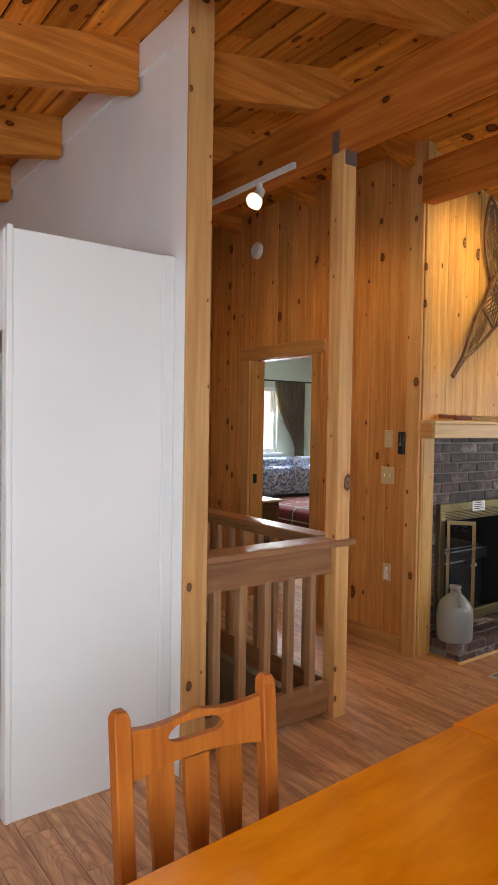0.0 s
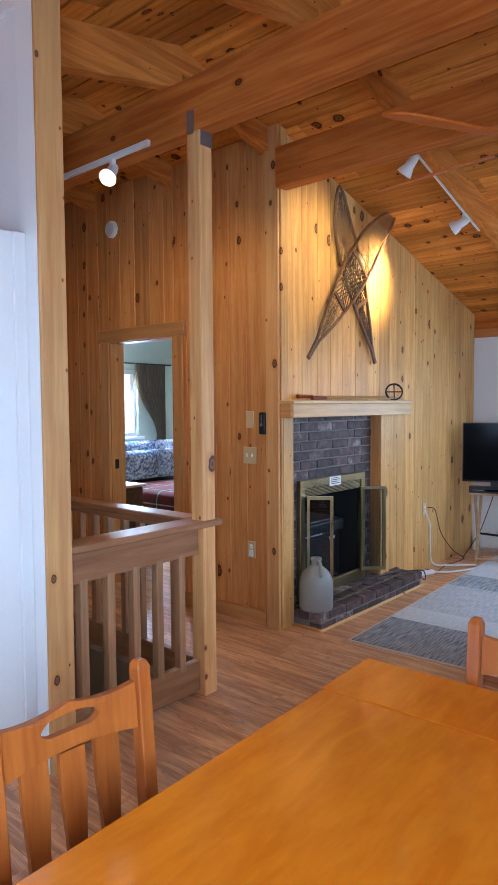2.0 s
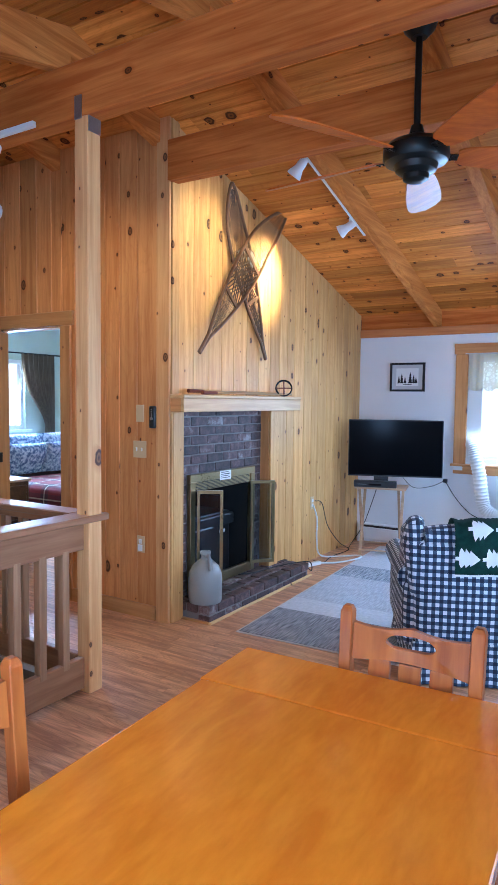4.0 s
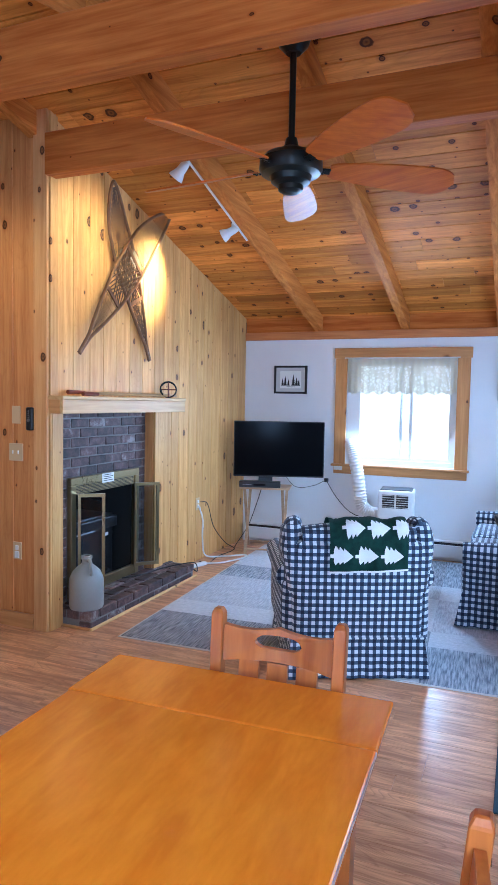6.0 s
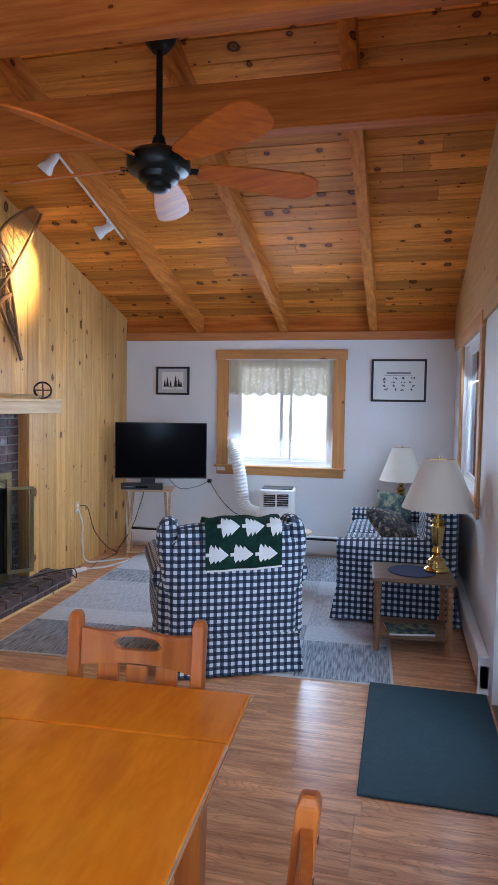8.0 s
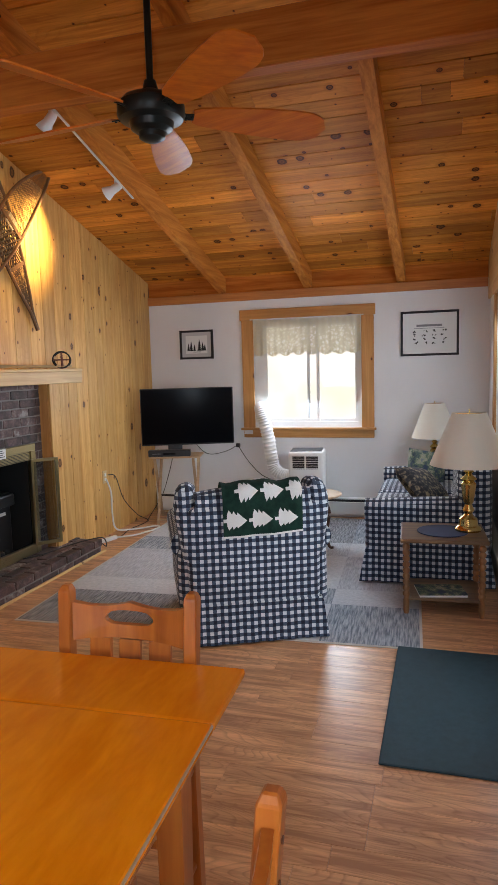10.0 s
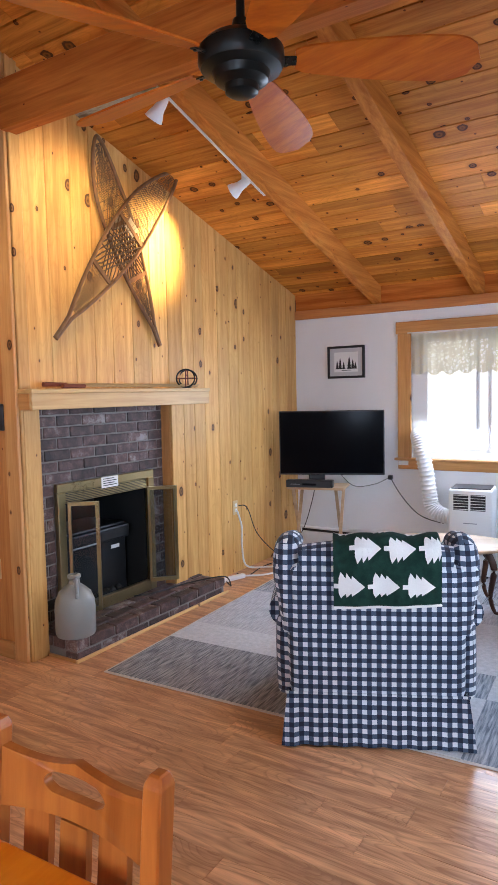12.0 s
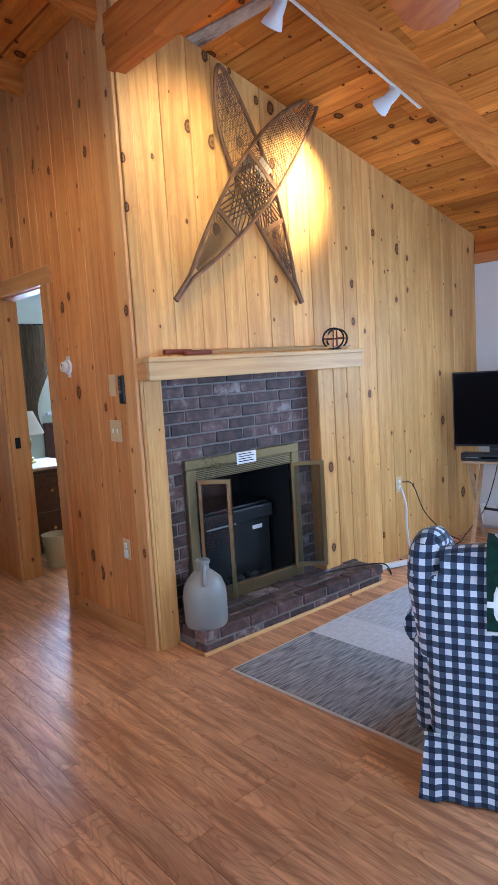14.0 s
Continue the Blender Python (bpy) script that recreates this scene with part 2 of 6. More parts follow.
PINE_D, PINE_L = (0.50, 0.27, 0.10), (0.66, 0.41, 0.18)
M = dict(
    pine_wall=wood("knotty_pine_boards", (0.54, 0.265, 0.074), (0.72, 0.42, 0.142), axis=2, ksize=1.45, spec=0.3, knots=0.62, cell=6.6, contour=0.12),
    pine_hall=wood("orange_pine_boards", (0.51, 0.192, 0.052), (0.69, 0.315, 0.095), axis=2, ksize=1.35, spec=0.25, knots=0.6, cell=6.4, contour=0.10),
    pine_ceiling=wood("pine_ceiling_planks", (0.50, 0.155, 0.022), (0.78, 0.31, 0.052), axis=0, knots=0.8, cell=8.5, island=True, tone=0.6, rough=0.5, ksize=1.6, spec=0.1, figure=0.05, halo=0.5, grain=0.8, contour=0.12),
    beam_x=wood("fir_beam_lengthwise", (0.36, 0.092, 0.015), (0.56, 0.18, 0.034), axis=0, knots=0.25, cell=5, rough=0.6, spec=0.08, ksize=0.7),
    beam_y=wood("fir_rafter", (0.42, 0.13, 0.022), (0.64, 0.245, 0.05), axis=1, knots=0.35, cell=5, rough=0.6, spec=0.08, ksize=0.8),
    post=wood("clear_pine_post", (0.57, 0.265, 0.085), (0.72, 0.40, 0.15), axis=2, knots=0.8, cell=5.5, rough=0.5, ksize=1.3),
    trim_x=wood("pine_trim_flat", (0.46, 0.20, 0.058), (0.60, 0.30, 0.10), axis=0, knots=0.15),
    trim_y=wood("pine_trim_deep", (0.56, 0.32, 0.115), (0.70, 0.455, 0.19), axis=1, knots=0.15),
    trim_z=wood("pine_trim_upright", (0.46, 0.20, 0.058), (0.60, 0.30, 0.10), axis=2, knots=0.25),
    rail_y=wood("brown_rail_wood", (0.25, 0.10, 0.037), (0.37, 0.17, 0.072), axis=1, knots=0, rough=0.4),
    rail_x=wood("brown_rail_wood_cross", (0.25, 0.10, 0.037), (0.37, 0.17, 0.072), axis=0, knots=0, rough=0.4),
    rail_z=wood("brown_baluster_wood", (0.29, 0.14, 0.06), (0.42, 0.225, 0.105), axis=2, knots=0, rough=0.45),
    floor=wood("oak_floor_planks", (0.40, 0.18, 0.079), (0.80, 0.425, 0.212), axis=0, knots=0, rough=0.34, tone=0.16, grain=0.9, stretch=0.10, figure=0.1, coat=0.1, contour=0.2, rings_n=24.0),
    floor_rest=wood("oak_floor_rest", (0.40, 0.18, 0.079), (0.80, 0.425, 0.212), axis=0, knots=0, rough=0.34, tone=0.16, grain=0.9, stretch=0.10, figure=0.1, coat=0.1, contour=0.2, rings_n=24.0, island=True),
    table=wood("varnished_maple_top", (0.74, 0.185, 0.004), (0.87, 0.265, 0.009), axis=1, knots=0, rough=0.17, coat=0.45, tone=0.1, grain=0.6, stretch=0.25, bump=0.03, figure=0.1),
    chair=wood("varnished_maple_chair", (0.33, 0.078, 0.011), (0.50, 0.145, 0.022), axis=2, knots=0, rough=0.32, coat=0.14, grain=0.7, bump=0.06),
    oak_dark=wood("worn_side_table_wood", (0.13, 0.07, 0.035), (0.24, 0.14, 0.07), axis=0, knots=0, rough=0.4),
    blade=wood("fan_blade_veneer", (0.45, 0.092, 0.007), (0.62, 0.16, 0.013), axis=0, knots=0, rough=0.36, spec=0.2, grain=1.0, figure=0.1),
    snow_frame=wood("snowshoe_ash", (0.105, 0.046, 0.016), (0.21, 0.10, 0.038), axis=2, knots=0, rough=0.45),
    white=plain("white_wall_paint", (0.78, 0.78, 0.78), 0.6, bump=0.05),
    enamel=plain("white_cabinet_paint", (0.80, 0.80, 0.79), 0.35, vary=0.03),
    plastic=plain("white_plastic", (0.76, 0.76, 0.74), 0.35, vary=0.03),
    ivory=plain("ivory_plastic", (0.60, 0.43, 0.23), 0.4, vary=0.04),
    black=plain("black_plastic", (0.012, 0.012, 0.013), 0.35),
    screen=plain("black_screen", (0.003, 0.003, 0.004), 0.12, vary=0.02, spec=0.06),
    iron=plain("oiled_black_metal", (0.015, 0.017, 0.016), 0.35, metal=0.6),
    soot=plain("sooty_firebox", (0.010, 0.010, 0.010), 0.7),
    stove=plain("black_stove_steel", (0.02, 0.021, 0.023), 0.38, metal=0.5),
    brass=plain("aged_brass", (0.35, 0.275, 0.14), 0.28, metal=1.0, vary=0.15),
    lamp_brass=plain("polished_brass", (0.66, 0.47, 0.17), 0.20, metal=1.0, vary=0.1),
    steel=plain("galvanised_steel", (0.35, 0.36, 0.37), 0.4, metal=0.9, vary=0.2),
    stone=plain("salt_glaze_stoneware", (0.27, 0.275, 0.255), 0.3, vary=0.2, scale=20),
    mortar=plain("grey_mortar", (0.21, 0.19, 0.175), 0.9, vary=0.25, bump=0.5),
    shade=plain("cream_lampshade", (0.74, 0.68, 0.57), 0.8, vary=0.03),
    navy=plain("navy_mat", (0.018, 0.03, 0.085), 0.8),
    teal=weave("teal_rubber_mat", (0.006, 0.033, 0.046), (0.011, 0.047, 0.063), (40, 40, 40), 0.2, 0.75),
    gingham=gingham("navy_gingham", 0.042, (0.004, 0.009, 0.028), (0.05, 0.08, 0.13), (0.62, 0.67, 0.71)),
    green=weave("green_fleece", (0.008, 0.045, 0.032), (0.014, 0.07, 0.05), (30, 30, 30)),
    fleece=plain("white_fleece", (0.72, 0.74, 0.72), 0.95, vary=0.06, bump=0.5),
    glass=glass("window_glass"),
    smoked=glass("smoked_fire_glass", (0.74, 0.79, 0.82), 0.02),
    lens=glow("lit_spot_bulb", (1.0, 0.78, 0.45), 7.0),
    leather=plain("brown_red_leather", (0.16, 0.035, 0.015), 0.5, vary=0.2),
    bamboo=plain("bamboo_pole", (0.42, 0.27, 0.11), 0.4, vary=0.15),
    cord_b=plain("black_cord", (0.01, 0.01, 0.01), 0.5),
    cord_w=plain("white_cord", (0.7, 0.7, 0.68), 0.5),
    sage=plain("pale_green_wall_paint", (0.55, 0.60, 0.50), 0.65),
    drape=weave("brown_curtain_cloth", (0.15, 0.11, 0.07), (0.24, 0.18, 0.115), (80, 80, 3)),
    walnut=wood("dark_walnut", (0.045, 0.015, 0.007), (0.085, 0.03, 0.013), axis=0, knots=0, rough=0.35),
    tan=plain("tan_plastic", (0.45, 0.36, 0.22), 0.5),
    paper=plain("white_paper", (0.78, 0.78, 0.76), 0.7, vary=0.02),
    ink=plain("black_ink", (0.012, 0.012, 0.014), 0.6),
    # near-black backing colour: paints the shade in the ceiling's plank grooves
    groove_shade=plain("groove_shade_backing", (0.03, 0.016, 0.008), 0.95),
    dim=plain("dark_stairwell_paint", (0.22, 0.15, 0.09), 0.7),
)


def cloth_plaid(name):
    """Red plaid with cream and dark lines, from the cloth's UV."""
    m, n, l, b = node_mat(name)
    uv = n.new("ShaderNodeTexCoord")
    sep = n.new("ShaderNodeSeparateXYZ")
    l.new(uv.outputs["UV"], sep.inputs[0])
    col = None
    for i in (0, 1):
        f = math_node(n, l, "FRACT", math_node(n, l, "DIVIDE", sep.outputs[i], 0.29))
        r = ramp(n, [(0.0, (0.15, 0.007, 0.008)), (0.42, (0.04, 0.01, 0.012)), (0.58, (0.6, 0.5, 0.33)), (0.63, (0.04, 0.01, 0.012)), (0.8, (0.15, 0.007, 0.008))], "CONSTANT")
        l.new(f, r.inputs[0])
        col = r.outputs[0] if col is None else mix_rgb(n, l, 0.5, col, r.outputs[0])
    l.new(col, b.inputs["Base Color"])
    setv(b, rough=0.9)
    return m


def blotches(name, stops, scale, rough=0.85, stretch=(1, 1, 1), island=False, bump=0.3, spread=0.14):
    """A patterned or worn surface: colour from layered noise."""
    m, n, l, b = node_mat(name)
    co, rnd = shifted_coords(n, l, island)
    mp = n.new("ShaderNodeMapping")
    mp.inputs["Scale"].default_value = stretch
    l.new(co, mp.inputs["Vector"])
    a, c = n.new("ShaderNodeTexNoise"), n.new("ShaderNodeTexNoise")
    a.inputs["Scale"].default_value, a.inputs["Detail"].default_value = scale, 5
    c.inputs["Scale"].default_value = scale * 9
    l.new(mp.outputs[0], a.inputs["Vector"])
    l.new(mp.outputs[0], c.inputs["Vector"])
    f = math_node(n, l, "ADD", math_node(n, l, "MULTIPLY", a.outputs[0], 0.7), math_node(n, l, "MULTIPLY", c.outputs[0], 0.3))
    f = math_node(n, l, "ADD", f, math_node(n, l, "MULTIPLY_ADD", rnd, spread, -spread / 2))
    r = ramp(n, stops)
    l.new(f, r.inputs[0])
    l.new(r.outputs[0], b.inputs["Base Color"])
    bp = n.new("ShaderNodeBump")
    bp.inputs["Strength"].default_value, bp.inputs["Distance"].default_value = bump, 0.003
    l.new(c.outputs[0], bp.inputs["Height"])
    l.new(bp.outputs[0], b.inputs["Normal"])
    setv(b, rough=rough)
    return m


def lace(name):
    """Open cream net with a flower-like figure."""
    m, n, l, b = node_mat(name)
    tc = n.new("ShaderNodeTexCoord")
    v, v2 = n.new("ShaderNodeTexVoronoi"), n.new("ShaderNodeTexVoronoi")
    v.feature = v2.feature = "DISTANCE_TO_EDGE"
    v.inputs["Scale"].default_value, v2.inputs["Scale"].default_value = 26, 110
    l.new(tc.outputs["Object"], v.inputs["Vector"])
    l.new(tc.outputs["Object"], v2.inputs["Vector"])
    a = math_node(n, l, "LESS_THAN", v.outputs["Distance"], 0.15)
    c = math_node(n, l, "LESS_THAN", v2.outputs["Distance"], 0.16)
    alpha = math_node(n, l, "MAXIMUM", a, c)
    t, d, mx, tl, both = (n.new("ShaderNodeBsdfTransparent"), n.new("ShaderNodeBsdfDiffuse"), n.new("ShaderNodeMixShader"), n.new("ShaderNodeBsdfTranslucent"), n.new("ShaderNodeMixShader"))
    d.inputs[0].default_value = (0.82, 0.79, 0.66, 1)
    tl.inputs[0].default_value = (0.82, 0.79, 0.66, 1)
    both.inputs[0].default_value = 0.65
    l.new(d.outputs[0], both.inputs[1])
    l.new(tl.outputs[0], both.inputs[2])
    l.new(alpha, mx.inputs[0])
    l.new(t.outputs[0], mx.inputs[1])
    l.new(both.outputs[0], mx.inputs[2])
    l.new(mx.outputs[0], n["Material Output"].inputs[0])
    return m


def far_haze(name):
    """Bright hazy woods far outside."""
    m, n, l, b = node_mat(name)
    tc = n.new("ShaderNodeTexCoord")
    a = n.new("ShaderNodeTexNoise")
    a.inputs["Scale"].default_value, a.inputs["Detail"].default_value = 0.8, 8
    l.new(tc.outputs["Object"], a.inputs["Vector"])
    r = ramp(n, [(0.38, (0.78, 0.85, 0.68)), (0.58, (1.0, 1.0, 0.98))])
    l.new(a.outputs[0], r.inputs[0])
    l.new(r.outputs[0], b.inputs["Emission Color"])
    b.inputs["Emission Strength"].default_value = 1.6
    setv(b, colour=(0.1, 0.1, 0.1), rough=1.0)
    return m


M.update(
    distance=far_haze("hazy_distance"),
    plaid=cloth_plaid("red_plaid"),
    lace=lace("cream_lace"),
    backdrop_ground=plain("pale_dry_grass", (0.20, 0.22, 0.10), 0.9, vary=0.3),
    hide=plain("rawhide", (0.095, 0.048, 0.018), 0.55, vary=0.3),
    pale_strap=plain("pale_strap", (0.28, 0.23, 0.17), 0.7, vary=0.2),
    peg=plain("dark_peg", (0.10, 0.03, 0.01), 0.4),
    oak_leg=wood("turned_leg_wood", (0.20, 0.09, 0.035), (0.32, 0.16, 0.07), axis=2, knots=0, rough=0.4),
    tray_wood=wood("light_tray_wood", (0.42, 0.27, 0.15), (0.56, 0.38, 0.23), axis=0, knots=0, rough=0.4),
    tapestry=blotches("tapestry_weave", [(0.36, (0.03, 0.05, 0.09)), (0.46, (0.10, 0.15, 0.10)), (0.54, (0.36, 0.33, 0.22)), (0.64, (0.08, 0.13, 0.20))], 16),
    dark_pattern=blotches("dark_patterned_cloth", [(0.40, (0.006, 0.006, 0.009)), (0.50, (0.018, 0.017, 0.02)), (0.60, (0.22, 0.17, 0.10))], 30),
    pillow_print=blotches("blue_print_cotton", [(0.42, (0.10, 0.14, 0.26)), (0.52, (0.45, 0.50, 0.60)), (0.6, (0.70, 0.72, 0.76))], 30),
    brick=blotches("worn_dark_brick", [(0.30, (0.026, 0.018, 0.017)), (0.48, (0.078, 0.044, 0.040)), (0.60, (0.145, 0.082, 0.072)), (0.72, (0.30, 0.26, 0.245))], 16, 0.65, bump=0.7, spread=0.24),
    beam_y2=wood("reddish_moulding", (0.42, 0.145, 0.04), (0.56, 0.225, 0.065), axis=0, knots=0.1),
    weathered=blotches("weathered_board", [(0.38, (0.16, 0.10, 0.06)), (0.5, (0.42, 0.38, 0.33)), (0.62, (0.60, 0.57, 0.52))], 9, 0.8, (0.3, 1, 1)),
    rug_edge=plain("rug_binding", (0.60, 0.57, 0.53), 0.95),
    rug_0=weave("rug_charcoal", (0.13, 0.14, 0.16), (0.40, 0.41, 0.43), (110, 9, 5), 0.14),
    rug_1=weave("rug_silver", (0.36, 0.38, 0.41), (0.56, 0.57, 0.60), (90, 12, 5), 0.16),
    rug_2=weave("rug_pale", (0.46, 0.48, 0.50), (0.64, 0.65, 0.67), (40, 40, 5), 0.25),
    rug_3=weave("rug_slate", (0.15, 0.18, 0.22), (0.47, 0.50, 0.54), (100, 8, 5), 0.14),
    print_grey=plain("grey_mat_board", (0.55, 0.55, 0.55), 0.8, vary=0.02),
    ink_soft=plain("grey_ink", (0.25, 0.25, 0.26), 0.7),
)

# ---- building helpers ----
RND = random.Random(7)


def cuboid(bm, x0, x1, y0, y1, z0, z1):
    v = [bm.verts.new((x, y, z)) for z in (z0, z1) for y in (y0, y1) for x in (x0, x1)]
    for f in ((0, 2, 3, 1), (4, 5, 7, 6), (0, 1, 5, 4), (2, 6, 7, 3), (0, 4, 6, 2), (1, 3, 7, 5)):
        bm.faces.new([v[i] for i in f])
    return v


def hexa(bm, pts):
    """A six-sided block from eight corners: four below, four above, each in turn."""
    v = [bm.verts.new(p) for p in pts]
    for f in ((0, 3, 2, 1), (4, 5, 6, 7), (0, 1, 5, 4), (1, 2, 6, 5), (2, 3, 7, 6), (3, 0, 4, 7)):
        bm.faces.new([v[i] for i in f])


def absorb(bm, other):
    me = bpy.data.meshes.new("tmp")
    other.to_mesh(me)
    other.free()
    bm.from_mesh(me)
    bpy.data.meshes.remove(me)


def rbox(bm, x0, x1, y0, y1, z0, z1, r=0.01, seg=2):
    """A block with rounded edges."""
    b = bmesh.new()
    cuboid(b, x0, x1, y0, y1, z0, z1)
    bmesh.ops.bevel(b, geom=b.edges[:] + b.verts[:], offset=r, segments=seg, profile=0.5, affect="EDGES")
    absorb(bm, b)


def rod(bm, p, q, r0, r1=None, n=10):
    """A round bar from p to q."""
    r1 = r0 if r1 is None else r1
    p, q = Vector(p), Vector(q)
    rot = (q - p).to_track_quat("Z", "Y").to_matrix()
    rings = []
    for c, r in ((p, r0), (q, r1)):
        rings.append([bm.verts.new(c + rot @ Vector((r * math.cos(a), r * math.sin(a), 0))) for a in [2 * math.pi * i / n for i in range(n)]])
    for i in range(n):
        bm.faces.new((rings[0][i], rings[0][(i + 1) % n], rings[1][(i + 1) % n], rings[1][i]))
    bm.faces.new(rings[0][::-1])
    bm.faces.new(rings[1])


def bar(bm, p, q, w, d, up=(0, 0, 1)):
    """A square bar from p to q, w wide and d deep (along up)."""
    p, q = Vector(p), Vector(q)
    along = (q - p).normalized()
    side = along.cross(Vector(up)).normalized() * w / 2
    top = side.normalized().cross(along).normalized() * d / 2
    hexa(bm, [p - side - top, p + side - top, q + side - top, q - side - top, p - side + top, p + side + top, q + side + top, q - side + top])


def lathe(bm, profile, n=32, centre=(0, 0, 0)):
    """A turned shape from (radius, height) pairs."""
    cx, cy, cz = centre
    rings = []
    for r, z in profile:
        if r < 1e-5:
            rings.append([bm.verts.new((cx, cy, cz + z))])
        else:
            rings.append([bm.verts.new((cx + r * math.cos(2 * math.pi * i / n), cy + r * math.sin(2 * math.pi * i / n), cz + z)) for i in range(n)])
    for a, b in zip(rings, rings[1:]):
        for i in range(n):
            j = (i + 1) % n
            f = [a[i % len(a)], a[j % len(a)], b[j % len(b)], b[i % len(b)]]
            f = list(dict.fromkeys(f))
            if len(f) > 2:
                bm.faces.new(f)


def sweep(bm, pts, r, n=8, closed=False):
    """A round tube along points."""
    pts = [Vector(p) for p in pts]
    rings = []
    m = len(pts)
    for i, p in enumerate(pts):
        a = pts[(i - 1) % m] if closed or i else p
        b = pts[(i + 1) % m] if closed or i < m - 1 else p
        rot = (b - a).to_track_quat("Z", "Y").to_matrix()
        rr = r[i] if isinstance(r, (list, tuple)) else r
        rings.append([bm.verts.new(p + rot @ Vector((rr * math.cos(2 * math.pi * k / n), rr * math.sin(2 * math.pi * k / n), 0))) for k in range(n)])
    pairs = list(zip(rings, rings[1:])) + ([(rings[-1], rings[0])] if closed else [])
    for a, b in pairs:
        for k in range(n):
            bm.faces.new((a[k], a[(k + 1) % n], b[(k + 1) % n], b[k]))
    if not closed:
        bm.faces.new(rings[0][::-1])
        bm.faces.new(rings[-1])


def smooth_path(pts, n=8):
    """Points of a smooth curve through the given ones."""
    p = [Vector(q) for q in pts]
    p = [2 * p[0] - p[1]] + p + [2 * p[-1] - p[-2]]
    out = []
    for i in range(1, len(p) - 2):
        for k in range(n):
            t = k / n
            a, b, c, d = p[i - 1:i + 3]
            out.append(0.5 * (2 * b + (c - a) * t + (2 * a - 5 * b + 4 * c - d) * t * t + (3 * b - a - 3 * c + d) * t ** 3))
    return out + [p[-2]]


def box_uv(me):
    uv = me.uv_layers.new(name="cloth")
    for f in me.polygons:
        nx, ny, nz = (abs(c) for c in f.normal)
        for i in f.loop_indices:
            x, y, z = me.vertices[me.loops[i].vertex_index].co
            uv.data[i].uv = (x, y) if nz > max(nx, ny) else ((y, z) if nx > ny else (x, z))


def finish(bm, name, mats, smooth=None):
    bmesh.ops.recalc_face_normals(bm, faces=bm.faces)
    me = bpy.data.meshes.new(name)
    bm.to_mesh(me)
    bm.free()
    for m in mats if isinstance(mats, (list, tuple)) else [mats]:
        me.materials.append(M[m])
    if smooth:
        for f in me.polygons:
            f.use_smooth = True
        me.set_sharp_from_angle(angle=radians(smooth))
    if mats == "gingham" or mats == "plaid":
        box_uv(me)
    return me


def part(name, bm, material, parent, label="", smooth=None):
    ob = new(name, finish(bm, name, material, smooth))
    ob.parent = parent
    return tagged(ob, label)


def thing(name, label, category, m=None, group="", kind=""):
    ob = new(name)
    ob.empty_display_size = 0.1
    if m is not None:
        ob.matrix_world = m
    return tagged(ob, label, category, group, kind)


def solid(name, bm, material, label, category, kind="", smooth=None, m=None, group=""):
    ob = new(name, finish(bm, name, material, smooth))
    if m is not None:
        ob.matrix_world = m
    return tagged(ob, label, category, group, kind)


def one(fn, *a, **k):
    bm = bmesh.new()
    fn(bm, *a, **k)
    return bm


# ---- structure ----
XF, YS, YB, XR, XL, YW = -3.04, 4.26, 7.5, 0.34, -5.46, 2.30
RIDGE_Y, NEAR, FAR = 3.48, 0.22, 0.275


def ceil_z(y):
    return 3.26 + NEAR * (y - 2.3) if y < RIDGE_Y else 3.15 - FAR * (y - 4.83)


def wall_blocks(name, blocks, material, label):
    bm = bmesh.new()
    for b in blocks:
        if len(b) == 6:
            cuboid(bm, *b)
        else:
            hexa(bm, b)
    return solid(name, bm, material, label, "wall", "structure")


def slope_block(x0, x1, y0, y1, z0, drop=0.0):
    """A wall piece whose top follows the ceiling."""
    a, b = ceil_z(y0) - drop, ceil_z(y1) - drop
    return [(x0, y0, z0), (x1, y0, z0), (x1, y1, z0), (x0, y1, z0), (x0, y0, a), (x1, y0, a), (x1, y1, b), (x0, y1, b)]


wall_fireplace = wall_blocks("wall_fireplace", [slope_block(XF - 0.24, XF - 0.02, 5.57, YB, 0), slope_block(XF - 0.24, XF - 0.02, 4.28, 5.57, 1.43),
                             (XF - 0.24, XF - 0.02, 4.28, 4.37, 0, 1.43)], "pine_wall", "yellow knotty pine board wall above the brick fireplace")
DX0, DX1 = -4.85, -4.05
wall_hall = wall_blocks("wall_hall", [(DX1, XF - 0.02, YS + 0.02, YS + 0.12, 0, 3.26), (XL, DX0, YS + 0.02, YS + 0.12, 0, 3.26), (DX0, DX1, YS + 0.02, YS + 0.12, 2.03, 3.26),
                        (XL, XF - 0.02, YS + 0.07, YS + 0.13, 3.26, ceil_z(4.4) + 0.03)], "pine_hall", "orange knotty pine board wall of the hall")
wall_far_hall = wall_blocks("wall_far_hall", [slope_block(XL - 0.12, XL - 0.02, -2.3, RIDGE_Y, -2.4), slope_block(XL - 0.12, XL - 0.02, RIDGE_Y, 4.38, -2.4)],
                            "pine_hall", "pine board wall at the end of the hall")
wall_back = wall_blocks("wall_back", [(XF - 0.24, -1.91, YB, YB + 0.14, 0, 2.26), (-0.82, XR + 0.14, YB, YB + 0.14, 0, 2.26), (-1.91, -0.82, YB, YB + 0.14, 0, 0.91),
                        (-1.91, -0.82, YB, YB + 0.14, 1.98, 2.26)], "white", "white painted wall with the sliding window")
bm = bmesh.new()
